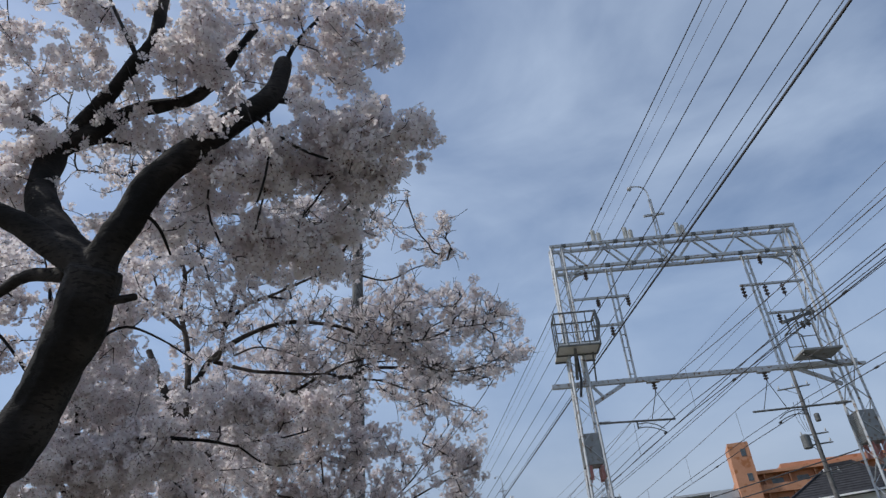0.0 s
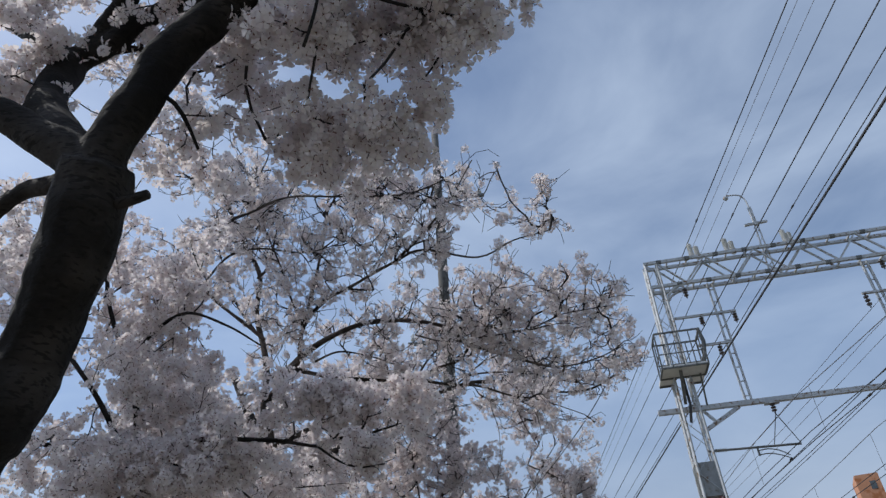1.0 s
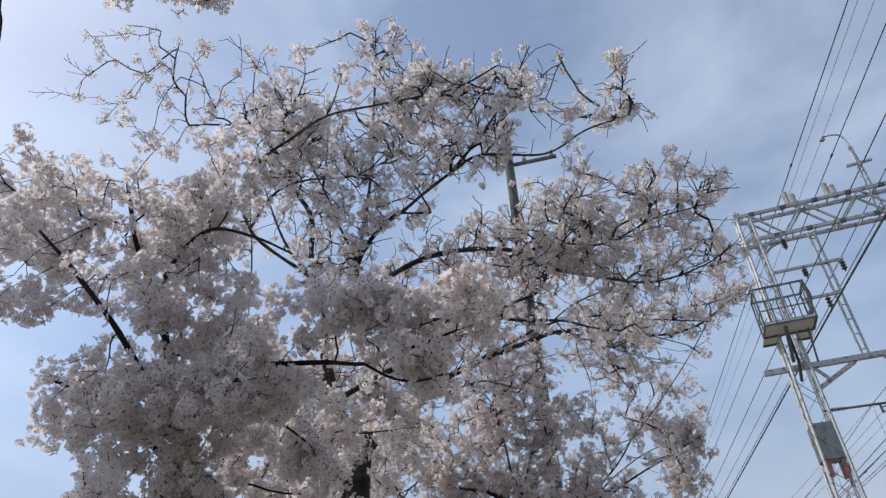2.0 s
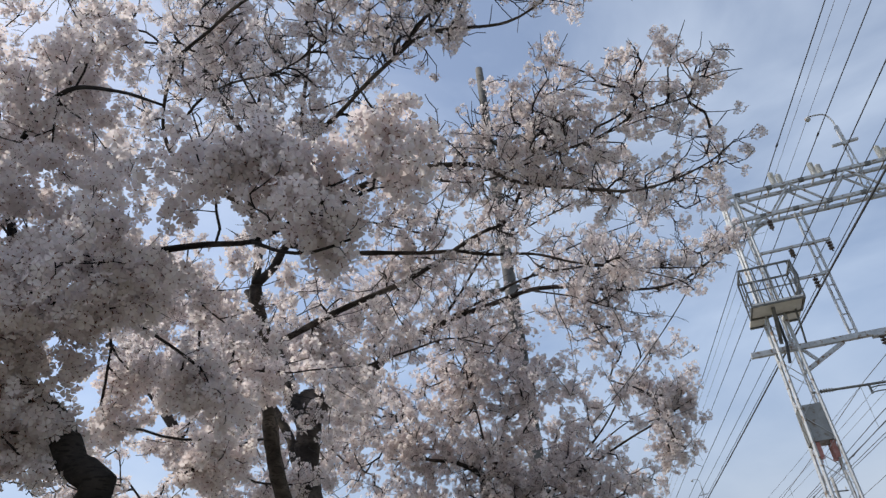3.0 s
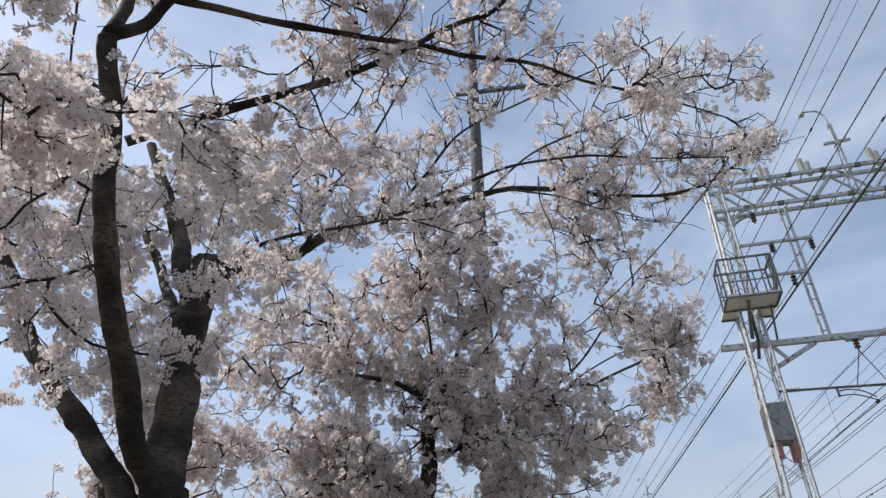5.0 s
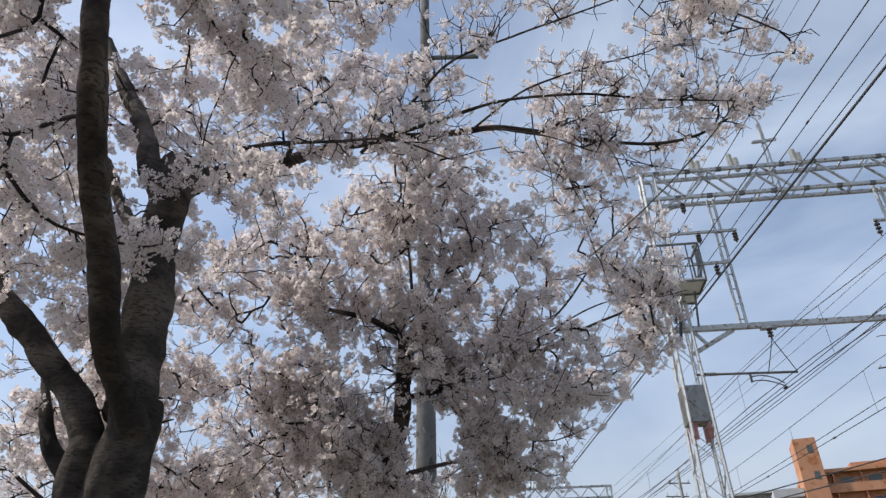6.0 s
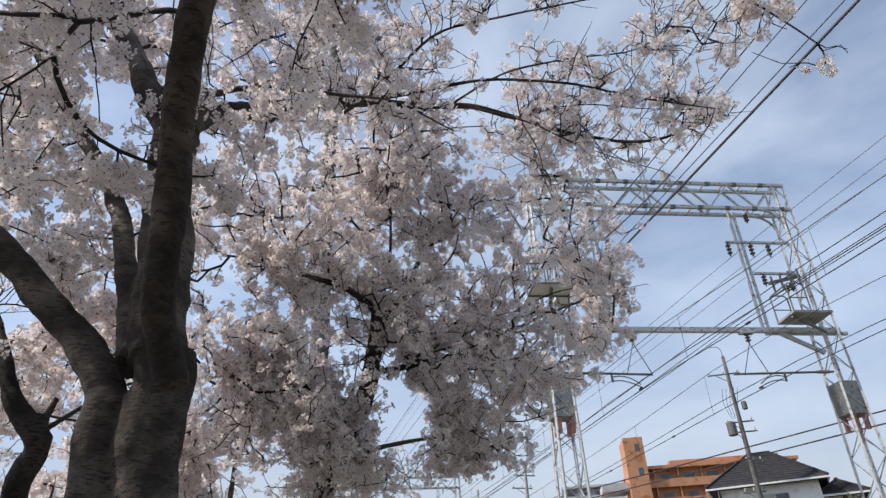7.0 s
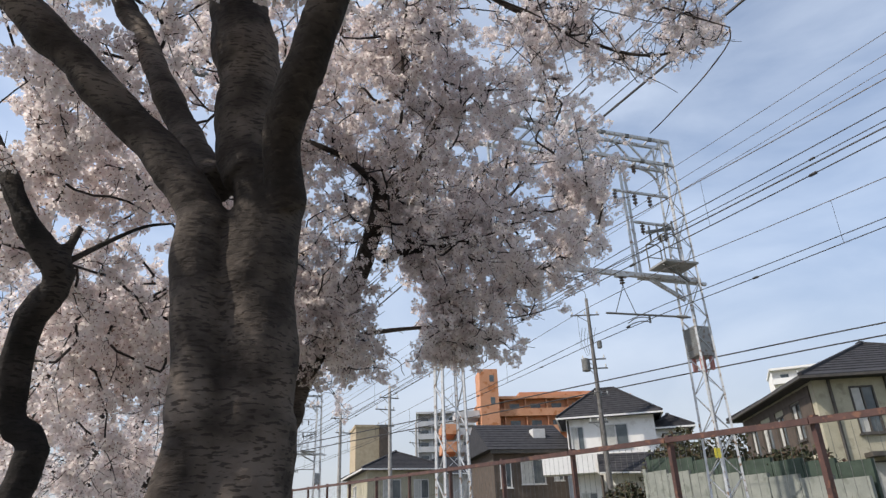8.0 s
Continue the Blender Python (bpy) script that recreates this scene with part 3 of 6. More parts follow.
for x in (7.08, 10.86):
    wire_run("messenger_wire", "dark messenger wire over the track", x, 9.25, 0.011, "wire_pale", sag=0.9)
    wire_run("messenger_wire", "dark auxiliary messenger wire over the track", x, 8.12, 0.012, "wire", sag=0.5)
    wire_run("contact_wire", "contact wire over the track with small clips", x, 7.84, 0.013, "wire", sag=0.35,
             clips=tuple(-30 + 5.0 * i for i in range(16)))
    for k in range(18):
        u = -30 + 5.0 * k + 2.5
        f = (u / 50.0) % 1.0
        bm = bmesh.new()
        tube(bm, [Vector((x, GY, 9.25 - 3.6 * f * (1 - f))) + TRACK * u, Vector((x, GY, 7.86 - 1.4 * f * (1 - f))) + TRACK * u], 0.006, 4)
        tagged(part("dropper", bm, "wire"), "thin vertical dropper between two wires", "wire", "droppers")
for x, z in ((16.4, 7.5), (16.6, 7.15)):
    wire_run("side_cable", "dark cable on the far side of the railway", x, z, 0.026, "wire", sag=0.1, lean=Vector((-0.49, 0.872, 0)))


# ---- utility poles ----
def insulator_pin(parent, p):
    bm = bmesh.new()
    lathe(bm, p, (0, 0, 1), [(0, 0.015), (0.06, 0.02), (0.07, 0.06), (0.14, 0.055), (0.16, 0.035), (0.2, 0.04), (0.24, 0.02)], 8)
    part("pin_insulator", bm, "porcelain", parent)


def utility_pole(at, height, arms, turn, transformer=False, shaft="concrete", label="tall grey concrete utility pole with cross arms"):
    g = thing("utility_pole", label, "utility pole", "utility poles", at=at)
    g.rotation_euler = (0, 0, radians(turn))
    bm = bmesh.new()
    tube(bm, [(0, 0, height * i / 10) for i in range(11)], [0.19 - 0.09 * i / 10 for i in range(11)], 12)
    part("shaft", bm, shaft, g, smooth=True)
    for z, l, off in arms:
        bm = bmesh.new()
        bar(bm, (-l / 2 + off, 0.14, z), (l / 2 + off, 0.14, z), 0.075)
        bar(bm, (off - l * 0.3, 0.14, z), (0, 0.1, z - 0.5), 0.03)
        part("cross_arm", bm, "steel_dark", g)
        for k in range(3):
            insulator_pin(g, (off - l / 2 + 0.12 + (l - 0.24) * k / 2, 0.14, z + 0.03))
    if transformer:
        bm = bmesh.new()
        lathe(bm, (-0.55, 0.0, height - 4.9), (0, 0, 1), [(0, 0.2), (0.03, 0.27), (0.75, 0.27), (0.8, 0.22), (0.86, 0.1)], 14)
        part("transformer", bm, "steel_dark", g, "dark grey pole transformer")
        bm = bmesh.new()
        lathe(bm, (0.5, 0.1, height - 3.4), (0, 0, 1), [(0, 0.1), (0.03, 0.16), (0.45, 0.16), (0.5, 0.1)], 10)
        part("switch_box", bm, "steel_dark", g)
        bm = bmesh.new()
        for k in range(5):
            tube(bm, smooth_path([(-0.5 + 0.22 * k, 0.1, height - 2.0), (-0.62 + 0.2 * k, 0.2, height - 2.9), (-0.4 + 0.1 * k, 0.0, height - 3.9)], 0.2), 0.014, 4)
        part("jumper_wires", bm, "wire", g)
        bm = bmesh.new()
        tube(bm, smooth_path([(0, 0, height - 0.1), (-0.05, 0, height + 0.5), (-0.35, 0, height + 0.7), (-0.7, 0, height + 0.68)], 0.15), 0.025, 5)
        part("top_bracket", bm, "steel_dark", g)
    return g


utility_pole((21.2, 41.2, 1.6), 14.8, ((13.7, 1.9, -0.2), (10.7, 1.6, 0.0), (10.1, 1.5, 0.1), (6.7, 1.2, -0.2), (8.4, 1.0, 0.2)), -20, True, shaft="shaded_concrete")
utility_pole((-1.8, 14.3, 0.0), 16.4, ((13.7, 1.7, 0.4), (9.3, 1.3, -0.3)), 5, shaft="shaded_concrete")
utility_pole((10.8, 53.8, 1.6), 11.4, ((10.5, 1.6, 0), (9.6, 1.6, -0.3), (8.4, 1.4, -0.3)), 10)
utility_pole((7.9, 58.4, 1.6), 10.4, ((9.7, 1.5, 0), (8.6, 1.3, 0.3)), 10)
utility_pole((19.0, 75.0, 1.6), 12.5, ((11.5, 1.6, 0), (10.3, 1.5, 0)), 10)


# ---- fence on the crest of the bank ----
def build_fence():
    f = thing("brown_fence", "brown painted steel fence with a heavy top rail", "fence")
    slope = 0.05

    def p(v, u, z):
        q = railside(v, u - 0.28, z)
        q.z += slope * u
        return q
    for i in range(-9, 12):
        bm = bmesh.new()
        u = 2.02 * i
        a, b = p(0, u, 1.35), p(0, u, 2.74)
        bar(bm, a, b, 0.062)
        bar(bm, b, b + Vector((0, 0, 0.02)), 0.075)
        part("post", bm, "brown_paint", f)
    for z, w in ((2.70, 0.058), (1.72, 0.045)):
        for i in range(-9, 11):
            bm = bmesh.new()
            bar(bm, p(-0.06 if z > 2 else 0, 2.02 * i + 0.005, z), p(-0.06 if z > 2 else 0, 2.02 * (i + 1) - 0.005, z), w, w * 1.1)
            part("rail", bm, "brown_paint", f)
    bm = bmesh.new()
    for i in range(int(40.4 / 0.12)):
        u = -18.1 + 0.12 * i
        a = p(0.0, u, 1.74)
        bar(bm, a, p(0.0, u, 2.66), 0.003)
    ob = part("wire_mesh", bm, "steel_dark", f)
    ob["kind"] = "stuff"


build_fence()


# ---- beyond the railway ----
def picket_fence(v, u0, u1, z, h):
    f = thing("picket_fence", "white vertical-slat garden fence beyond the railway", "fence")
    n = int((u1 - u0) / 0.16)
    for i in range(n):
        bm = bmesh.new()
        a = railside(v, u0 + 0.16 * i, z)
        bar(bm, a, a + Vector((0, 0, h)), 0.095, 0.03)
        part("slat", bm, "white_paint", f)
    for k in (0.25, 0.8):
        bm = bmesh.new()
        bar(bm, railside(v + 0.04, u0, z + h * k), railside(v + 0.04, u1, z + h * k), 0.04)
        part("rail", bm, "white_paint", f)


def panel_wall(name, v, u0, u1, z, h, step, mat, label, rise=0.0, foot=None):
    """Panels along the railway; rise: by how much the top climbs for each metre."""
    f = thing(name, label, "wall", kind="structure")
    u = u0
    while u < u1 - 0.01:
        bm = bmesh.new()
        top = z + h + rise * (u - u0)
        low = z if foot is None else top - foot
        a, b = railside(v, u + 0.012, low), railside(v, min(u + step, u1) - 0.012, low)
        s = ACROSS * 0.07
        vs = [bm.verts.new(q) for q in (a - s, b - s, b + s, a + s)]
        vt = [bm.verts.new(Vector((q.co.x, q.co.y, top))) for q in vs]
        bm.faces.new(vs[::-1])
        bm.faces.new(vt)
        for i in range(4):
            bm.faces.new((vs[i], vs[(i + 1) % 4], vt[(i + 1) % 4], vt[i]))
        part("panel", bm, mat, f)
        u += step


panel_wall("concrete_panel_wall", 14.0, 4.0, 13.4, 1.5, 1.45, 1.15, "block_wall", "pale concrete panel wall along the far side of the railway", rise=0.13)
panel_wall("green_net_fence", 14.3, 4.0, 13.4, 1.5, 1.95, 1.15, "green_net", "dark green netting fence behind a concrete wall", rise=0.13)
panel_wall("low_wall", 14.0, 13.6, 23.0, 1.5, 1.5, 1.8, "block_wall", "low pale concrete wall beside the railway")
picket_fence(14.6, 21.8, 30, 1.6, 1.7)


# ---- houses ----
def wall_with_openings(parent, length, z0, z1, openings, m, mat, name="wall", thick=0.18):
    """A wall in the local xz plane, from x = 0 to length, its outer face towards -y; openings: (x0, x1, za, zb)."""
    bm = bmesh.new()
    xs = sorted({0, length, *[o[0] for o in openings], *[o[1] for o in openings]})
    zs = sorted({z0, z1, *[o[2] for o in openings], *[o[3] for o in openings]})
    for xa, xb in zip(xs[:-1], xs[1:]):
        for za, zb in zip(zs[:-1], zs[1:]):
            cx, cz = (xa + xb) / 2, (za + zb) / 2
            if any(o[0] < cx < o[1] and o[2] < cz < o[3] for o in openings):
                continue
            box(bm, (xa, 0, za), (xb, thick, zb), m)
    bmesh.ops.remove_doubles(bm, verts=bm.verts, dist=1e-5)
    return part(name, bm, mat, parent)


def window(parent, x0, x1, z0, z1, m, frame_mat="frame", panes=2, curtain=True, sill=True):
    w = 0.06
    bm = bmesh.new()
    for a, b in (((x0, z0), (x1, z0 + w)), ((x0, z1 - w), (x1, z1)), ((x0, z0 + w), (x0 + w, z1 - w)), ((x1 - w, z0 + w), (x1, z1 - w))):
        box(bm, (a[0], -0.04, a[1]), (b[0], 0.08, b[1]), m)
    for k in range(1, panes):
        x = x0 + (x1 - x0) * k / panes
        box(bm, (x - 0.03, -0.02, z0 + w), (x + 0.03, 0.06, z1 - w), m)
    win = part("window", bm, frame_mat, parent)
    for k in range(panes):
        bm = bmesh.new()
        xa, xb = x0 + (x1 - x0) * k / panes, x0 + (x1 - x0) * (k + 1) / panes
        box(bm, (xa + 0.05, 0.02, z0 + w), (xb - 0.05, 0.035, z1 - w), m)
        part("pane", bm, "curtain" if (curtain and k == 0) else "glass", win)
    if sill:
        bm = bmesh.new()
        box(bm, (x0 - 0.06, -0.12, z0 - 0.06), (x1 + 0.06, 0.0, z0), m)
        part("sill", bm, frame_mat, win)


def hip_roof(parent, x0, x1, y0, y1, z, rise, over, m, gutter="white_paint"):
    bm = bmesh.new()
    a, b, c, d = x0 - over, x1 + over, y0 - over, y1 + over
    w, l = b - a, d - c
    if w > l:
        r = ((a + l / 2, (c + d) / 2), (b - l / 2, (c + d) / 2))
    else:
        r = (((a + b) / 2, c + w / 2), ((a + b) / 2, d - w / 2))
    base = [m @ Vector((x, y, z)) for x, y in ((a, c), (b, c), (b, d), (a, d))]
    low = [bm.verts.new(q - Vector((0, 0, 0.14))) for q in base]
    up = [bm.verts.new(q) for q in base]
    top = [bm.verts.new(m @ Vector((*q, z + rise))) for q in r]
    bm.faces.new(low[::-1])
    for i in range(4):
        bm.faces.new((low[i], low[(i + 1) % 4], up[(i + 1) % 4], up[i]))
    if w > l:
        bm.faces.new((up[0], up[1], top[1], top[0]))
        bm.faces.new((up[1], up[2], top[1]))
        bm.faces.new((up[2], up[3], top[0], top[1]))
        bm.faces.new((up[3], up[0], top[0]))
    else:
        bm.faces.new((up[0], up[1], top[0]))
        bm.faces.new((up[1], up[2], top[1], top[0]))
        bm.faces.new((up[2], up[3], top[1]))
        bm.faces.new((up[3], up[0], top[0], top[1]))
    roof = part("roof", bm, "roof", parent)
    # tile courses and ridge caps
    tops = [m @ Vector((*q, z + rise)) for q in r]
    hips = ((0, 0), (1, 1 if w > l else 0), (2, 1), (3, 0 if w > l else 1))
    for i, j in hips:
        bm = bmesh.new()
        bar(bm, base[i] + Vector((0, 0, 0.03)), tops[j] + Vector((0, 0, 0.03)), 0.16, 0.12)
        part("hip_cap", bm, "roof", roof)
    bm = bmesh.new()
    bar(bm, tops[0] + Vector((0, 0, 0.05)), tops[1] + Vector((0, 0, 0.05)), 0.2, 0.18)
    part("ridge_cap", bm, "roof", roof)
    bm = bmesh.new()
    for i, j in ((0, 1), (1, 2), (2, 3), (3, 0)):
        ti = tops[dict(hips)[i]]
        tj = tops[dict(hips)[j]]
        for k in range(1, 12):
            s = k / 12
            bar(bm, base[i].lerp(ti, s) + Vector((0, 0, 0.012)), base[j].lerp(tj, s) + Vector((0, 0, 0.012)), 0.05, 0.035)
    part("roof_tiling", bm, "roof", roof)["kind"] = "stuff"
    bm = bmesh.new()
    for i in range(4):
        j = (i + 1) % 4
        o = Vector((0, 0, -0.10))
        bar(bm, base[i] + o + (base[i] - base[j]).normalized() * 0.06, base[j] + o, 0.11, 0.10)
    part("gutter", bm, gutter, roof)
    return roof


def house_body(g, m, w, d, z0, z1, mat, front=(), side=(), frame="frame"):
    """Four walls; front: windows on the -y face, side: windows on the -x face, as (start, end, bottom, top)."""
    fm = m
    sm = m @ Matrix.Translation((0, d, 0)) @ Matrix.Rotation(radians(-90), 4, "Z")
    wall_with_openings(g, w, z0, z1, front, fm, mat)
    wall_with_openings(g, d - 0.18, z0, z1, [(a, b, c, e) for a, b, c, e in side], sm, mat)
    wall_with_openings(g, w - 0.18, z0, z1, [], m @ Matrix.Translation((w, d, 0)) @ Matrix.Rotation(radians(180), 4, "Z"), mat)
    wall_with_openings(g, d - 0.36, z0, z1, [], m @ Matrix.Translation((w, 0.18, 0)) @ Matrix.Rotation(radians(90), 4, "Z"), mat)
    for o in front:
        window(g, *o, fm, frame)
    for o in side:
        window(g, *o, sm, frame)


def build_white_house():
    g = thing("white_house", "white two-storey house with a dark tiled hip roof", "house")
    m = pose(20.37, 44.33, 1.55, 0, 0, -31)
    house_body(g, m, 5.6, 4.2, 0, 7.5, "white_wall", front=((2.3, 3.9, 5.5, 6.9), (0.25, 1.1, 5.3, 6.9), (0.5, 1.5, 0.6, 2.8), (3.6, 5.2, 0.5, 2.8)), side=((1.4, 2.6, 4.9, 6.4),))
    hip_roof(g, 0, 5.6, 0, 4.2, 7.5, 2.1, 0.55, m)
    # balcony on the upper floor
    bm = bmesh.new()
    box(bm, (-1.7, -1.1, 3.9), (1.6, -0.98, 5.1), m)
    part("balcony_wall", bm, "white_paint", g)
    bm = bmesh.new()
    box(bm, (-1.7, -0.98, 3.9), (1.6, -0.004, 4.05), m)
    part("balcony_floor", bm, "frame", g)
    bm = bmesh.new()
    box(bm, (-1.7, -0.976, 4.054), (-1.58, -0.004, 5.1), m)
    part("balcony_wall", bm, "white_paint", g)
    for x in (0.12, 2.2):
        bm = bmesh.new()
        bar(bm, m @ Vector((x, -0.06, 0.2)), m @ Vector((x, -0.06, 7.3)), 0.08)
        part("downpipe", bm, "dark_frame", g)
    # tiled lean-to roof between the floors
    bm = bmesh.new()
    v = [bm.verts.new(m @ Vector(q)) for q in ((1.75, -1.5, 3.95), (7.9, -1.5, 3.7), (7.4, -0.01, 5.0), (1.75, -0.01, 5.1),
                                              (1.75, -1.5, 3.8), (7.9, -1.5, 3.55), (7.4, -0.01, 4.85), (1.75, -0.01, 4.95))]
    for f in ((0, 1, 2, 3), (7, 6, 5, 4), (0, 4, 5, 1), (1, 5, 6, 2), (3, 2, 6, 7), (0, 3, 7, 4)):
        bm.faces.new([v[i] for i in f])
    roof = part("porch_roof", bm, "roof", g)
    bm = bmesh.new()
    for k in range(1, 7):
        q = k / 7
        bar(bm, m @ Vector((1.75, -1.5 + 1.49 * q, 3.96 + 1.15 * q)), m @ Vector((7.9 - 0.5 * q, -1.5 + 1.49 * q, 3.71 + 1.3 * q)), 0.05, 0.03)
    part("roof_tiling", bm, "roof", roof)["kind"] = "stuff"
    bm = bmesh.new()
    bar(bm, m @ Vector((1.7, -1.56, 3.82)), m @ Vector((7.95, -1.56, 3.57)), 0.09)
    part("gutter", bm, "frame", roof)
    for x in (1.9, 4.6, 7.4):
        bm = bmesh.new()
        bar(bm, m @ Vector((x, -1.4, 0)), m @ Vector((x, -1.4, 3.7)), 0.13)
        part("porch_post", bm, "brown_wall", g)
    # lower wing at the back, with its own hip roof
    n = m @ pose(5.65, 0.7, 0)
    house_body(g, n, 2.0, 3.2, 0, 6.6, "white_wall", front=((0.35, 1.6, 5.1, 6.2),), frame="dark_frame")
    hip_roof(g, 0, 2.0, 0, 3.2, 6.6, 0.9, 0.4, n)
    n = m @ pose(7.7, 0.9, 0)
    house_body(g, n, 2.6, 4.0, 0, 4.2, "pale_wall", front=((0.6, 1.8, 1.0, 2.3),))
    hip_roof(g, 0, 2.6, 0, 4.0, 4.2, 1.0, 0.45, n)
    # air conditioner on the balcony
    bm = bmesh.new()
    box(bm, (-1.3, -0.75, 4.06), (-0.5, -0.4, 4.7), m)
    part("air_conditioner", bm, "frame", g)


def build_cream_house():
    g = thing("cream_house", "cream two-storey house with a dark hip roof and brown panels", "house")
    m = pose(20.45, 24.35, 1.55, 0, 0, -25)
    house_body(g, m, 9.0, 9.4, 0, 5.55, "cream_wall", front=((1.3, 2.2, 3.3, 5.1), (1.4, 2.9, 0.3, 2.3), (4.5, 6.2, 3.4, 4.8)),
               side=((1.0, 2.0, 3.4, 4.7), (2.7, 4.0, 3.4, 4.7), (4.8, 5.8, 3.4, 4.7), (6.8, 7.8, 3.4, 4.9), (3.0, 4.6, 0.6, 2.2)), frame="dark_frame")
    hip_roof(g, 0, 9.0, 0, 9.4, 5.55, 2.3, 0.6, m, gutter="dark_frame")
    for y0, y1, z0, z1 in ((0.4, 9.3, 4.94, 5.3), (0.4, 9.3, 2.9, 3.36)):
        bm = bmesh.new()
        box(bm, (-0.05, y0, z0), (-0.004, y1, z1), m)
        part("panel_band", bm, "brown_wall", g, "brown panels round the upper windows")
    for y0, y1 in ((8.45, 9.3), (6.75, 7.35), (4.65, 5.35), (2.65, 3.55), (0.4, 1.55)):
        bm = bmesh.new()
        box(bm, (-0.05, y0, 3.364), (-0.004, y1, 4.936), m)
        part("panel", bm, "brown_wall", g, "brown panels round the upper windows")
    for x in (0.6, 2.7):
        bm = bmesh.new()
        bar(bm, m @ Vector((x, -0.06, 0.1)), m @ Vector((x, -0.06, 5.4)), 0.09)
        part("downpipe", bm, "dark_frame", g)
    # low lean-to roof along the side
    bm = bmesh.new()
    v = [bm.verts.new(m @ Vector(q)) for q in ((-0.9, 0.3, 2.3), (-0.01, 0.3, 2.75), (-0.01, 6.0, 2.75), (-0.9, 6.0, 2.3), (-0.9, 0.3, 2.2), (-0.01, 0.3, 2.65), (-0.01, 6.0, 2.65), (-0.9, 6.0, 2.2))]
    for f in ((0, 1, 2, 3), (7, 6, 5, 4), (0, 4, 5, 1), (1, 5, 6, 2), (3, 2, 6, 7), (0, 3, 7, 4)):
        bm.faces.new([v[i] for i in f])
    part("side_roof", bm, "cream_wall", g)
    bm = bmesh.new()
    box(bm, (1.2, -0.7, 2.42), (3.0, -0.004, 2.58), m)
    part("door_canopy", bm, "dark_frame", g)


def build_dark_house():
    g = thing("dark_roof_house", "low dark house with a broad black roof and a skylight", "house")
    m = pose(16.4, 47.6, 4.0, 0, 0, -6)
    house_body(g, m, 5.2, 6.0, -2.5, 3.5, "brown_wall", front=((0.4, 1.2, 1.0, 2.6), (1.9, 3.6, 1.2, 2.8), (4.2, 4.9, 1.4, 2.6)))
    bm = bmesh.new()
    v = [bm.verts.new(m @ Vector(q)) for q in ((-0.5, -0.7, 3.4), (5.7, -0.7, 3.4), (5.7, 3.0, 5.6), (-0.5, 3.0, 5.6), (5.7, 6.6, 3.4), (-0.5, 6.6, 3.4))]
    for f in ((0, 1, 2, 3), (3, 2, 4, 5), (0, 3, 5), (1, 4, 2), (0, 5, 4, 1)):
        bm.faces.new([v[i] for i in f])
    roof = part("roof", bm, "roof", g)
    bm = bmesh.new()
    box(bm, (3.3, 0.9, 4.35), (4.2, 1.7, 5.0), m)
    part("skylight", bm, "frame", roof)
    bm = bmesh.new()
    for k in range(1, 10):
        s = k / 10
        bar(bm, m @ Vector((-0.5, -0.7 + 3.7 * s, 3.41 + 2.2 * s)), m @ Vector((5.7, -0.7 + 3.7 * s, 3.41 + 2.2 * s)), 0.05, 0.03)
    part("roof_tiling", bm, "roof", roof)["kind"] = "stuff"
    bm = bmesh.new()
    box(bm, (-0.3, -0.6, 3.15), (5.5, -0.45, 3.38), m)
    part("gutter", bm, "dark_frame", roof)


def flats(name, label, m, w, d, storeys, h, mat, slab, bays=5):
    g = thing(name, label, "apartment building")
    top = storeys * h
    bm = bmesh.new()
    box(bm, (0, 1.2, 0), (w, d, top), m)
    part("wall", bm, mat, g)
    for s in range(storeys):
        bm = bmesh.new()
        box(bm, (0, 0, s * h), (w, 1.19, s * h + 0.25), m)
        box(bm, (0, 0, s * h + 0.25), (w, 0.16, s * h + 1.3), m)
        part("balcony", bm, slab, g)
        for k in range(bays):
            x = w * (k + 0.5) / bays
            bm = bmesh.new()
            box(bm, (x - 0.9, 1.13, s * h + 0.3), (x + 0.9, 1.195, s * h + 2.3), m)
            part("window", bm, "glass", g)
    for k in range(bays + 1):
        x = min(max(w * k / bays, 0.1), w - 0.1)
        bm = bmesh.new()
        box(bm, (x - 0.1, 0.17, 0.26), (x + 0.1, 1.12, top - 0.02), m)
        part("party_wall", bm, mat, g)
    bm = bmesh.new()
    box(bm, (-0.3, -0.2, top), (w + 0.3, d + 0.2, top + 0.5), m)
    part("roof", bm, slab, g)
    return g


def build_orange_flats():
    m = pose(39.0, 118.0, 1.7, 0, 0, -14)
    g = flats("orange_flats", "orange tiled apartment block with a tall stair tower", m @ pose(5.0, 0, 0), 27, 12, 8, 3.0, "orange", "orange", bays=7)
    bm = bmesh.new()
    box(bm, (4.4, -1.0, 0), (7.7, 5.0, 29.3), m)
    tower = part("stair_tower", bm, "orange", g)
    for z in (24, 28):
        bm = bmesh.new()
        box(bm, (6.2, -1.05, z - 1), (7.0, -1.002, z + 0.2), m)
        part("window", bm, "glass", tower)
    for z in (0, 3, 6, 9, 12, 15, 18, 21):
        bm = bmesh.new()
        box(bm, (-0.1, 0.5, z), (4.3, 6, z + 1.2), m)
        part("stair_landing", bm, "apartment", g, "grey open stair landing")
    for z in (0, 3, 6, 9, 12, 15, 18):
        bm = bmesh.new()
        box(bm, (-2.8, -1.0, z), (-0.2, 6, z + 1.7), m)
        part("balcony", bm, "orange", g)
    bm = bmesh.new()
    box(bm, (12, 2, 24.6), (30, 10, 25.6), m)
    part("penthouse", bm, "orange", g)


build_white_house()
build_cream_house()
build_dark_house()
build_orange_flats()
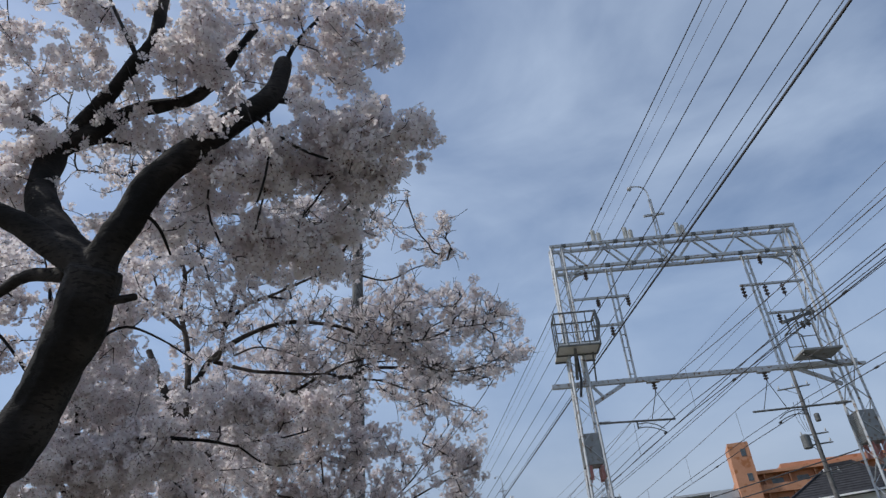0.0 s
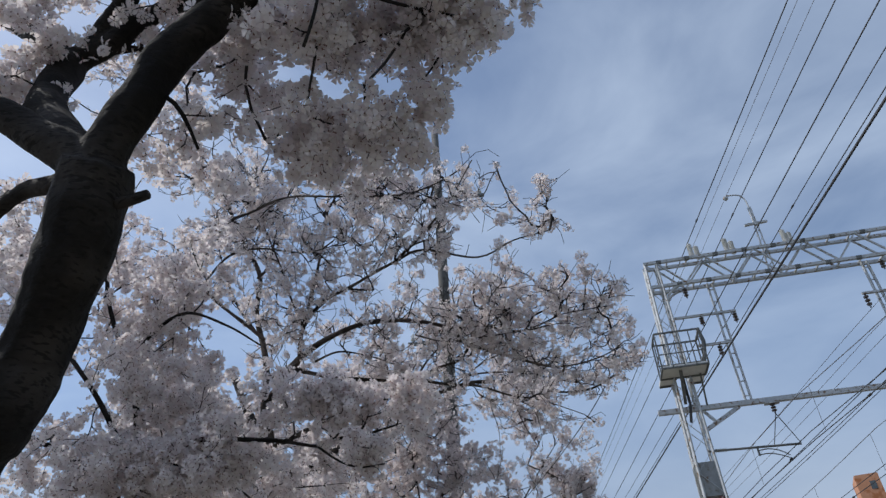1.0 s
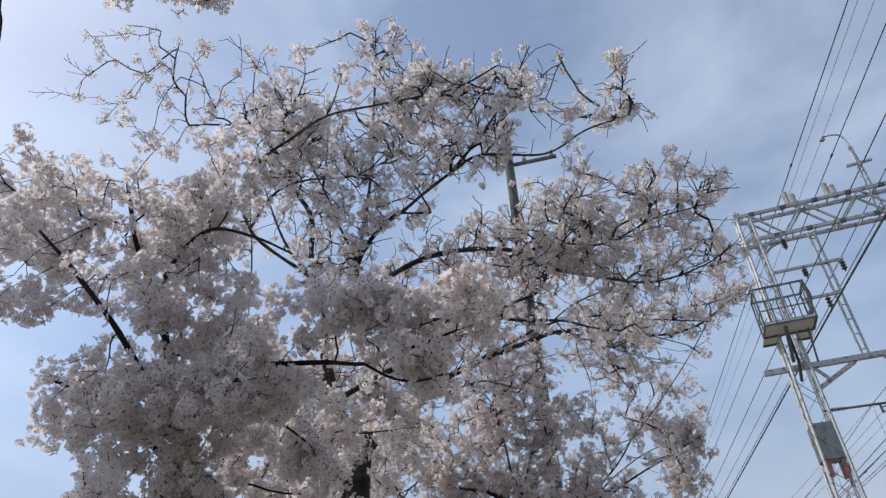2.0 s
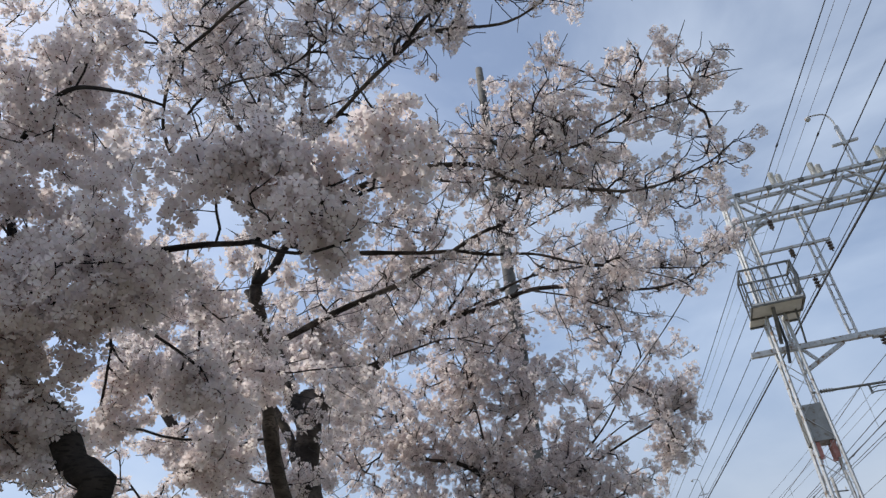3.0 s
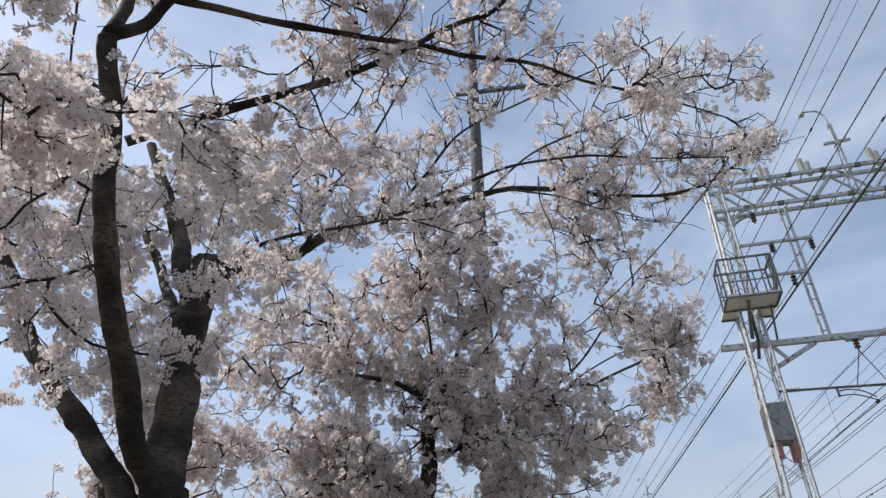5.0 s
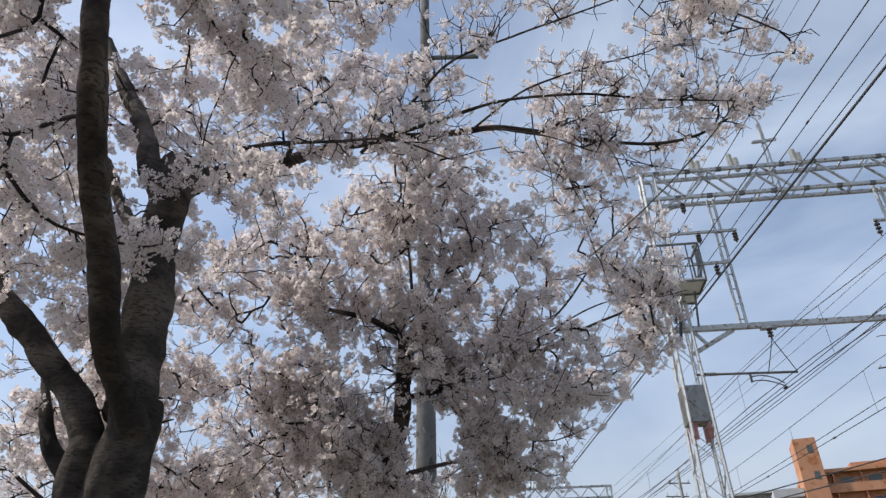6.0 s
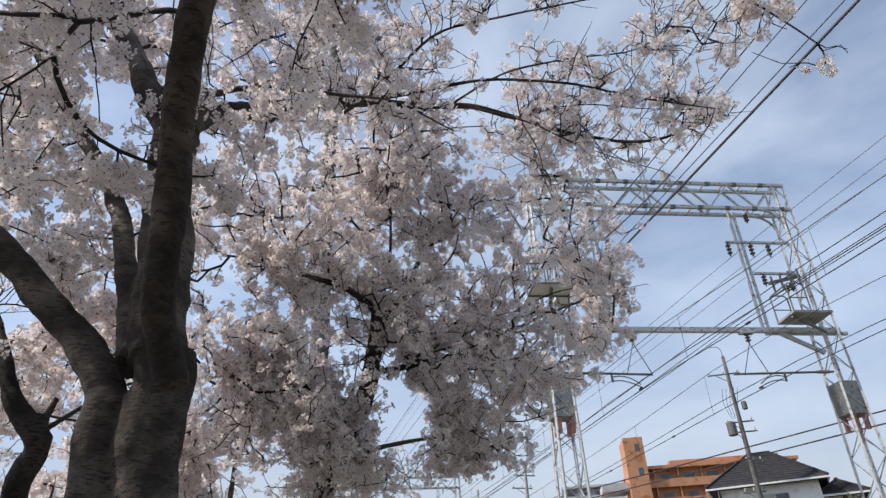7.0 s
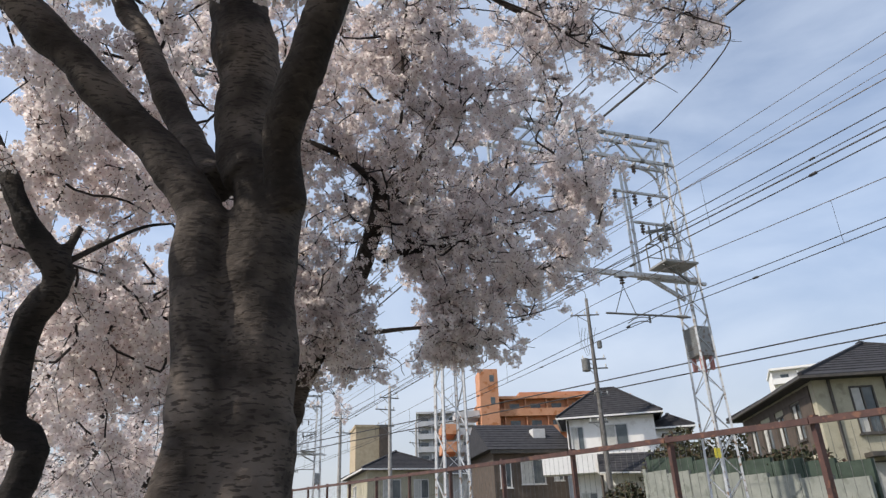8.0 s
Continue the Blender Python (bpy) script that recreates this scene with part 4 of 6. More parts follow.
flats("grey_flats", "grey apartment block with long balconies", pose(45.6, 165, 1.7, 0, 0, -16), 14, 12, 10, 3.03, "apartment", "apartment", bays=4)
flats("white_flats", "distant white apartment block with balconies", pose(121.5, 128, 1.7, 0, 0, -40), 34, 12, 11, 3.2, "white_wall", "white_paint", bays=6)


def shed_house(at, turn, w, d, h, rise, mat, label):
    g = thing("house", label, "house", "houses beyond the railway")
    m = pose(*at, 0, 0, turn)
    house_body(g, m, w, d, 0, h, mat, front=((w * 0.2, w * 0.2 + 1.4, h - 2.2, h - 0.8), (w * 0.6, w * 0.6 + 1.2, h - 2.2, h - 0.8)), side=((d * 0.35, d * 0.35 + 1.2, h - 2.2, h - 0.9),))
    hip_roof(g, 0, w, 0, d, h, rise, 0.5, m)


shed_house((9.6, 56, 1.6), 0, 6.0, 8, 5.6, 1.6, "cream_wall", "small cream house with a grey roof")
shed_house((15.2, 63, 1.6), 5, 9, 8, 6.0, 1.8, "pale_wall", "grey house with a dark roof")
shed_house((22.5, 58, 1.6), 0, 8, 8, 7.2, 2.6, "pale_wall", "pale house with a dark roof")
shed_house((30.0, 50, 1.7), -10, 9, 8, 4.0, 1.7, "brown_wall", "brown house with a dark roof")


def build_beige_block():
    g = thing("beige_building", "plain beige building with a flat roof", "building")
    m = pose(19.4, 110, 1.7, 0, 0, -4)
    bm = bmesh.new()
    box(bm, (0, 0, 0), (3.7, 7, 17.6), m)
    part("wall", bm, "beige_wall", g)
    bm = bmesh.new()
    box(bm, (3.75, -0.3, 0), (5.3, 7, 18.0), m)
    part("side_wing", bm, "brown_wall", g)
    bm = bmesh.new()
    box(bm, (-0.15, -0.15, 17.6), (3.7, 7.1, 18.0), m)
    part("parapet", bm, "beige_wall", g)
    bm = bmesh.new()
    box(bm, (2.3, -0.06, 8.4), (3.0, -0.004, 10.6), m)
    part("sign_box", bm, "white_paint", g)


build_beige_block()


# garden shrubs beyond the railway
def shrub(at, rx, ry, rz, seed, label, n=3600):
    rng = np.random.default_rng(seed)
    d = rng.normal(0, 1, (n, 3))
    d /= np.linalg.norm(d, axis=1)[:, None]
    p = d * rng.uniform(0.55, 1.05, (n, 1)) * np.array([rx, ry, rz]) + np.array(at)
    p += 0.18 * np.sin(p[:, [1, 2, 0]] * 3.1)
    s = rng.normal(0, 1, (n, 2, 3))
    s /= np.linalg.norm(s, axis=2)[:, :, None]
    s *= 0.12
    verts = np.stack([p, p + s[:, 0], p + s[:, 0] + s[:, 1], p + s[:, 1]], 1).reshape(-1, 3)
    me = mesh_from_arrays("shrub", verts, [np.arange(4 * n).reshape(-1, 4)], slots=("hedge",))
    tagged(new("shrub", me), label, "shrub", "garden shrubs")


shrub((18.0, 27.3, 3.5), 1.4, 1.6, 1.9, 1, "dark green and rusty garden shrub by a house")
shrub((18.6, 30.8, 3.9), 1.6, 1.6, 2.1, 2, "dark green garden shrub by a house")
shrub((17.9, 23.6, 2.9), 1.3, 1.4, 1.5, 3, "dark garden shrub behind a concrete wall")
shrub((20.6, 34.2, 3.4), 1.7, 1.6, 1.9, 4, "rusty red garden shrub behind a concrete wall")
shrub((16.9, 33.0, 2.6), 1.1, 1.4, 1.2, 5, "dark garden shrub behind a low wall")


# ---- cherry trees ----
def flower_template(round_petals=False):
    """One flower in its own frame, facing +z, 1 unit across: five cupped petals, and a dark calyx behind them."""
    outline = ((0.05, 0, -0.10), (0.42, 0.50, 0.04), (0.51, 0.04, 0.10), (0.42, -0.50, 0.04))
    if round_petals:
        outline = ((0.05, 0, -0.10), (0.30, 0.55, 0.0), (0.50, 0.40, 0.05), (0.475, 0.0, 0.07), (0.50, -0.40, 0.12), (0.30, -0.55, 0.0))
    v, q, t = [], [], []
    for k in range(5):
        a = 2 * math.pi * k / 5
        i = len(v)
        for r, o, z in outline:
            v.append((r * math.cos(a + o), r * math.sin(a + o), z))
        q += [(i, i + 1, i + 2, i + 3), (i, i + 3, i + 4, i + 5)] if round_petals else [(i, i + 1, i + 2, i + 3)]
    i = len(v)
    for k in range(3):
        a = 2 * math.pi * k / 3
        v.append((0.07 * math.cos(a), 0.07 * math.sin(a), -0.05))
    v.append((0, 0, -0.36))
    t += [(i, i + 3, i + 1), (i + 1, i + 3, i + 2), (i + 2, i + 3, i)]
    return np.array(v), np.array(q), np.array(t)


FLOWER = flower_template()
NEAR_FLOWER = flower_template(True)


def blossom_mesh(name, centres, radii, counts, rng, size=0.034, flower=FLOWER):
    """Clusters of flowers: centres, radii and the number of flowers of each; a cluster is two or three uneven tufts."""
    tuft = centres[:, None, :] + rng.normal(0, 0.2, (len(centres), 3, 3)) * radii[:, None, None]
    idx = np.repeat(np.arange(len(centres)), counts)
    n = len(idx)
    d = rng.normal(0, 1, (n, 3))
    d /= np.linalg.norm(d, axis=1)[:, None]
    d[:, 2] -= 0.12
    pos = tuft[idx, rng.integers(0, 3, n)] + d * (radii[idx] * rng.uniform(0.5, 0.95, n))[:, None]
    nor = d + rng.normal(0, 0.35, (n, 3))
    nor /= np.linalg.norm(nor, axis=1)[:, None]
    ref = rng.normal(0, 1, (n, 3))
    ax = np.cross(nor, ref)
    ax /= np.linalg.norm(ax, axis=1)[:, None]
    ay = np.cross(nor, ax)
    s = size * rng.uniform(0.75, 1.15, n)
    v = flower[0][None, :, :] * s[:, None, None]
    verts = pos[:, None, :] + v[:, :, 0:1] * ax[:, None, :] + v[:, :, 1:2] * ay[:, None, :] + v[:, :, 2:3] * nor[:, None, :]
    k = len(flower[0])
    off = (np.arange(n) * k)[:, None, None]
    quads = (flower[1][None] + off).reshape(-1, 4)
    tris = (flower[2][None] + off).reshape(-1, 3)
    mats = np.concatenate([np.zeros(len(quads)), np.ones(len(tris))])
    return mesh_from_arrays(name, verts.reshape(-1, 3), [quads, tris], mats, ("petal", "calyx"))


def tubes_mesh(name, a, b, ra, rb, sides=3):
    """Many short tapered tubes from points a to points b in one mesh."""
    d = b - a
    ln = np.linalg.norm(d, axis=1)[:, None] + 1e-9
    d = d / ln
    ref = np.where(np.abs(d[:, 2:3]) > 0.9, np.array([[1.0, 0, 0]]), np.array([[0, 0, 1.0]]))
    s = np.cross(d, ref)
    s /= np.linalg.norm(s, axis=1)[:, None]
    u = np.cross(d, s)
    rings = []
    for p, r in ((a - d * 0.002, ra), (b + d * 0.002, rb)):
        for k in range(sides):
            an = 2 * math.pi * k / sides
            rings.append(p + (s * math.cos(an) + u * math.sin(an)) * r[:, None])
    verts = np.stack(rings, 1)
    n = len(a)
    f = np.array([(k, (k + 1) % sides, sides + (k + 1) % sides, sides + k) for k in range(sides)])
    faces = (f[None] + (np.arange(n) * 2 * sides)[:, None, None]).reshape(-1, 4)
    return mesh_from_arrays(name, verts.reshape(-1, 3), [faces], slots=("twig",))


def over_path(q):
    """Whether a point hangs into the head room of people who walk under the trees."""
    if q[2] > 2.32:
        return False
    near = 0.85 if q[2] < 2.15 else 0.55
    line = ((0.75, -0.4), (0.3, 1.5), (0.1, 2.6), (-0.8, 3.6), (-1.8, 4.2), (-2.6, 4.8))
    for a, b in zip(line[:-1], line[1:]):
        dx, dy = b[0] - a[0], b[1] - a[1]
        t = min(1, max(0, ((q[0] - a[0]) * dx + (q[1] - a[1]) * dy) / (dx * dx + dy * dy)))
        if math.hypot(q[0] - a[0] - t * dx, q[1] - a[1] - t * dy) < near:
            return True
    return False


class CherryTree:
    """A tree: trunk and limbs by hand, then branchlets that grow to points in the crown, side twigs on them, and blossom on those."""

    def __init__(self, label, seed, bark="bark"):
        self.root = thing("cherry_tree", label, "tree", "flowering cherry trees")
        self.rng = np.random.default_rng(seed)
        self.bark = bark
        self.nodes, self.ways = [], []
        self.fused = bmesh.new()
        self.bare_spots = []               # bare places in the crown: centre, radius
        self.airy = []                     # parts of the crown that follow thin limbs

    def finish_trunk(self, voxel):
        """The trunk and the limbs that fork from it, grown together into one skin."""
        ob = part("trunk", self.fused, self.bark, self.root, smooth=True)
        grown = ob.modifiers.new("grown", "REMESH")
        grown.mode, grown.voxel_size, grown.use_smooth_shade = "VOXEL", voxel, True
        soft = ob.modifiers.new("soft", "SMOOTH")
        soft.factor, soft.iterations = 0.5, 3
        for size, depth in ((5 * voxel, 0.5 * voxel), (20 * voxel, 1.5 * voxel)):
            lumps = bpy.data.textures.new("bark_lumps", "CLOUDS")
            lumps.noise_scale, lumps.noise_depth = size, 2
            rough = ob.modifiers.new("rough", "DISPLACE")
            rough.texture, rough.strength, rough.mid_level, rough.texture_coords = lumps, depth, 0.5, "LOCAL"

    def limb(self, name, pts, r0, r1, bare=0.0, sides=12, knots=0.16, fuse=False, airy=0.0):
        path = smooth_path(pts, 0.04)
        n = len(path)
        radii = [(r0 + (r1 - r0) * (i / (n - 1)) ** 0.9) * (1 + 0.10 * noise.noise(p * 7.0)) for i, p in enumerate(path)]
        sway = 0.003 + min(0.022, r0 * 0.35)
        wob = [p + Vector((noise.noise(p * 3.1), noise.noise(p * 3.1 + Vector((7, 0, 0))), noise.noise(p * 3.1 + Vector((0, 9, 0))))) * sway for p in path]
        bm = self.fused if fuse else bmesh.new()
        tube(bm, wob, radii, sides if r0 > 0.012 else 7, knots)
        if not fuse:
            part(name, bm, self.bark, self.root, smooth=True)
        if airy:
            for i in range(int(max(bare, 0.1) * n), n, 5):
                p = wob[i]
                k = 1.05 - 0.4 * i / n
                self.airy.append(((p.x, p.y, p.z + 0.05), (0.27 * k, 0.27 * k, 0.22 * k), airy * (0.6 + 0.8 * i / n)))
        for i in range(int(bare * n), n, 2):
            self.nodes.append(tuple(wob[i]))
            self.ways.append(tuple((wob[min(i + 1, n - 1)] - wob[max(i - 1, 0)]).normalized()))

    def crown(self, lumps, count, fill, radius=(0.026, 0.048), twig=0.0014, side=0.6, length=(0.015, 0.075), gaps=0.0, size=0.034, plenty=9000, lift=0.15, spurs=0.25, flower=FLOWER):
        """lumps: centre, half sizes and weight of the parts of the crown; count: branchlets; fill: share of the twigs in bloom."""
        rng = self.rng
        weights = np.array([l[2] for l in lumps], float)
        pick = rng.choice(len(lumps), count * 4, p=weights / weights.sum())
        mid, half = np.array([l[0] for l in lumps]), np.array([l[1] for l in lumps])
        d = rng.normal(0, 1, (len(pick), 3))
        d /= np.linalg.norm(d, axis=1)[:, None]
        p = mid[pick] + d * half[pick] * rng.uniform(0, 1, (len(pick), 1)) ** (1 / 2.6)
        keep = np.array([noise.noise(Vector(q) * 1.9) + 0.6 * noise.noise(Vector(q) * 4.3) > gaps - 0.12 for q in p])
        p = p[keep][:count]
        nodes = list(self.nodes)
        base = np.array(nodes)
        near = np.array([np.min(np.sum((base - q) ** 2, 1)) for q in p])
        p = p[np.argsort(near)]
        first = len(nodes)
        cap = first + 9 * len(p)
        pos, way = np.zeros((cap, 3)), np.zeros((cap, 3))
        pos[:first] = base
        way[:first] = np.array(self.ways)
        parent = np.full(cap, -1)
        m = first
        tips = []
        for q in p:
            v = q - pos[:m]
            d2 = np.sum(v ** 2, 1)
            cosine = np.sum(v * way[:m], 1) / np.sqrt(d2 + 1e-9)
            k = int(np.argmin(d2 * (1.6 - cosine)))
            a = pos[k].copy()
            gap = math.sqrt(d2[k])
            if gap > 1.2 or gap < 0.02:
                continue
            steps = max(2, min(8, int(gap / 0.06)))
            t0 = way[k] * gap * 0.45 + (q - a) * 0.4 + rng.normal(0, 0.05, 3) * gap
            t1 = (q - a) + np.array([0, 0, 0.12 * gap]) + rng.normal(0, 0.08, 3) * gap
            prev, last = k, a
            for s in range(1, steps + 1):
                t = s / steps
                c = (2 * t ** 3 - 3 * t * t + 1) * a + (t ** 3 - 2 * t * t + t) * t0 + (3 * t * t - 2 * t ** 3) * q + (t ** 3 - t * t) * t1
                if s < steps:
                    c = c + rng.normal(0, 0.0035, 3)
                pos[m], parent[m] = c, prev
                e = c - last
                way[m] = e / (np.linalg.norm(e) + 1e-9)
                prev, last = m, c
                m += 1
            tips.append(prev)
        load = np.zeros(m)
        load[tips] = 1
        for i in range(m - 1, first - 1, -1):
            load[parent[i]] += load[i]
        own = np.arange(first, m)
        par = parent[own]
        rad = np.minimum(twig * (np.maximum(load, 1) + 0.6) ** 0.46, 4.2 * twig)
        ra = np.minimum(np.where(par < first, rad[own], rad[par]), rad[own] * 1.35)
        # side twigs
        from_own = own[rng.random(len(own)) < side]
        from_limb = np.arange(first)[rng.random(first) < spurs]
        from_limb = from_limb[np.array([np.min(np.sum(((mid - pos[i]) / half) ** 2, 1)) < 1.5 for i in from_limb], bool)] if len(from_limb) else from_limb
        root = np.concatenate([from_own, from_limb])
        r = rng.normal(0, 1, (len(root), 3))
        w = way[root]
        r -= w * np.sum(r * w, 1)[:, None]
        r /= np.linalg.norm(r, axis=1)[:, None]
        g = w + r * rng.uniform(0.5, 1.4, (len(root), 1)) + np.array([0, 0, lift])
        g /= np.linalg.norm(g, axis=1)[:, None]
        ln = rng.uniform(*length, len(root))[:, None]
        half_way = pos[root] + (g + rng.normal(0, 0.22, g.shape)) * ln * 0.5
        end = half_way + (g + rng.normal(0, 0.30, g.shape) + np.array([0, 0, 0.08])) * ln * 0.5
        n2 = len(root)
        me = tubes_mesh("twig", np.concatenate([pos[par], pos[root], half_way]), np.concatenate([pos[own], half_way, end]),
                        np.concatenate([ra, np.full(n2, twig * 1.15), np.full(n2, twig)]), np.concatenate([rad[own], np.full(n2, twig), np.full(n2, twig * 0.8)]))
        tagged(new("twig", me), kind="stuff").parent = self.root
        # round bunches of blossom on the tips and on the short side twigs
        tips = np.array(tips)
        on_tip, on_side = pos[tips][rng.random(len(tips)) < fill * 1.25], end[rng.random(n2) < fill * 0.75]
        site = np.concatenate([on_tip, on_side])
        full = np.concatenate([rng.uniform(0.3, 1.0, len(on_tip)), rng.uniform(0, 0.75, len(on_side))])
        site = site + rng.normal(0, 0.012, site.shape)
        free = np.array([not over_path(q) and not any((Vector(q) - Vector(c)).length < r for c, r in self.bare_spots) for q in site])
        site, full = site[free], full[free]
        rr = radius[0] + (radius[1] - radius[0]) * full ** 1.2
        cnt = np.maximum(3, (plenty * (rr * 0.034 / size) ** 2 * rng.uniform(0.7, 1.2, len(site))).astype(int))
        me = blossom_mesh("blossom", site, rr, cnt, rng, size, flower)
        tagged(new("blossom", me), "pale pink five-petalled cherry blossom", kind="stuff").parent = self.root


def build_tree_a():
    t = CherryTree("flowering cherry tree with a dark leaning forked trunk", 11, "bark_shaded")
    t.limb("trunk", [(-1.75, 2.00, 0.00), (-1.50, 1.85, 0.80), (-0.80, 1.66, 2.15), (-0.63, 1.55, 2.29), (-0.56, 1.50, 2.41), (-0.47, 1.42, 2.51), (-0.38, 1.33, 2.61), (-0.33, 1.26, 2.73)], 0.105, 0.08, 2, fuse=True)
    t.limb("limb", [(-0.33, 1.26, 2.71), (-0.29, 1.24, 2.79), (-0.23, 1.22, 2.89), (-0.16, 1.20, 3.03), (-0.04, 1.18, 3.12), (0.10, 1.17, 3.21), (0.20, 1.18, 3.31), (0.24, 1.20, 3.48)], 0.056, 0.034, 0.45, fuse=True)
    t.limb("limb", [(0.20, 1.18, 3.29), (0.26, 1.20, 3.29), (0.34, 1.25, 3.30), (0.44, 1.32, 3.29), (0.57, 1.40, 3.28)], 0.012, 0.004, 0)
    t.limb("limb", [(0.23, 1.20, 3.46), (0.28, 1.25, 3.69), (0.37, 1.35, 3.93), (0.49, 1.45, 3.89)], 0.01, 0.003, 0)
    t.limb("limb", [(0.20, 1.17, 3.22), (0.22, 1.15, 3.08), (0.22, 1.14, 2.93), (0.20, 1.15, 2.84)], 0.006, 0.003, 0)
    t.limb("limb", [(0.14, 1.17, 3.23), (0.28, 1.20, 3.10), (0.40, 1.25, 3.06), (0.51, 1.30, 3.05)], 0.007, 0.003, 0)
    t.limb("limb", [(-0.36, 1.27, 2.73), (-0.51, 1.30, 2.94), (-0.62, 1.35, 3.11), (-0.68, 1.40, 3.27), (-0.69, 1.43, 3.40)], 0.056, 0.046, 2, fuse=True)
    t.limb("limb", [(-0.69, 1.43, 3.40), (-0.82, 1.44, 3.54), (-1.01, 1.45, 3.71), (-1.29, 1.50, 3.96)], 0.037, 0.024, 0.3, fuse=True)
    t.limb("limb", [(-0.69, 1.43, 3.39), (-0.59, 1.40, 3.50), (-0.46, 1.33, 3.57), (-0.35, 1.26, 3.65), (-0.28, 1.22, 3.70), (-0.26, 1.20, 3.89), (-0.26, 1.20, 4.19)], 0.037, 0.018, 0.35, fuse=True)
    t.limb("limb", [(-0.68, 1.43, 3.39), (-0.55, 1.42, 3.46), (-0.42, 1.40, 3.52), (-0.28, 1.38, 3.52), (-0.16, 1.36, 3.53), (-0.04, 1.34, 3.65), (0.05, 1.34, 3.86)], 0.037, 0.016, 0.3, fuse=True)
    t.limb("limb", [(-0.60, 1.42, 3.40), (-0.52, 1.45, 3.44), (-0.42, 1.48, 3.43), (-0.31, 1.50, 3.40)], 0.014, 0.008, 0.3)
    t.limb("limb", [(-0.35, 1.26, 3.65), (-0.45, 1.25, 3.86), (-0.55, 1.25, 4.08)], 0.01, 0.005, 0)
    t.limb("limb", [(-0.35, 1.26, 2.73), (-0.47, 1.22, 2.81), (-0.56, 1.18, 2.87), (-0.68, 1.12, 2.92)], 0.052, 0.036, 0.5, fuse=True)
    t.limb("limb", [(-0.44, 1.32, 2.75), (-0.60, 1.36, 2.79), (-0.71, 1.40, 2.76), (-0.84, 1.45, 2.72)], 0.026, 0.014, 0.5, fuse=True)
    t.limb("limb", [(-0.34, 1.32, 2.66), (-0.26, 1.30, 2.64), (-0.19, 1.29, 2.64)], 0.016, 0.012, 2)
    t.limb("limb", [(-0.22, 1.22, 2.87), (-0.18, 1.24, 2.90), (-0.15, 1.28, 2.87), (-0.14, 1.35, 2.82)], 0.009, 0.003, 0)
    t.finish_trunk(0.007)
    t.bare_spots = [((-0.06, 1.10, 2.98), 0.07), ((0.04, 1.08, 3.05), 0.07), ((0.14, 1.08, 3.12), 0.07), ((0.22, 1.08, 3.19), 0.07), ((0.25, 1.10, 3.29), 0.07), ((0.24, 1.20, 3.48), 0.08), ((0.06, 0.95, 2.90), 0.07), ((0.16, 0.95, 2.98), 0.07), ((0.27, 0.95, 3.06), 0.07), ((0.30, 0.80, 2.87), 0.07), ((-0.37, 1.20, 3.43), 0.06), ((-0.28, 1.15, 3.51), 0.06), ((-0.46, 1.25, 3.37), 0.06)]
    t.crown([((-0.66, 1.30, 3.75), (0.34, 0.26, 0.26), 2),
             ((-0.96, 1.35, 3.99), (0.27, 0.26, 0.21), 1.2),
             ((-0.73, 1.30, 3.20), (0.15, 0.20, 0.20), 1),
             ((0.09, 1.25, 3.72), (0.39, 0.26, 0.19), 2.4),
             ((-0.12, 1.28, 3.56), (0.24, 0.26, 0.16), 1.4),
             ((0.32, 1.30, 3.65), (0.31, 0.26, 0.22), 1.8),
             ((0.50, 1.30, 3.16), (0.17, 0.17, 0.15), 1.8),
             ((0.35, 1.25, 3.10), (0.26, 0.20, 0.14), 1.6),
             ((0.48, 1.38, 3.71), (0.20, 0.20, 0.23), 0.8),
             ((0.62, 1.40, 3.24), (0.09, 0.13, 0.16), 0.4),
             ((0.16, 1.20, 3.08), (0.21, 0.20, 0.14), 1.2),
             ((-0.44, 1.50, 3.45), (0.23, 0.20, 0.14), 0.9),
             ((-0.13, 1.30, 3.03), (0.15, 0.20, 0.15), 0.6),
             ((-0.06, 1.25, 4.15), (0.61, 0.33, 0.21), 2),
             ((-0.78, 1.25, 4.27), (0.62, 0.33, 0.22), 2),
             ((-0.80, 1.30, 2.93), (0.17, 0.26, 0.29), 1),
             ((0.23, 1.35, 3.14), (0.25, 0.20, 0.12), 1.2),
             ((0.44, 1.38, 3.00), (0.11, 0.18, 0.12), 1.6),
             ((-0.06, 1.40, 3.13), (0.18, 0.20, 0.14), 1.6),
             ((-0.34, 1.60, 3.02), (0.20, 0.20, 0.13), 1),
             ((0.11, 1.45, 2.92), (0.16, 0.18, 0.09), 1.2),
             ((0.30, 1.42, 2.84), (0.11, 0.15, 0.08), 0.8),
             ((0.46, 1.38, 3.10), (0.11, 0.15, 0.09), 0.8),
             ((-0.92, 1.60, 3.09), (0.10, 0.15, 0.12), 0.5)],
            380, 0.74, radius=(0.03, 0.06), gaps=0.03, twig=0.0013, plenty=10500, size=0.035, spurs=0.3, flower=NEAR_FLOWER)


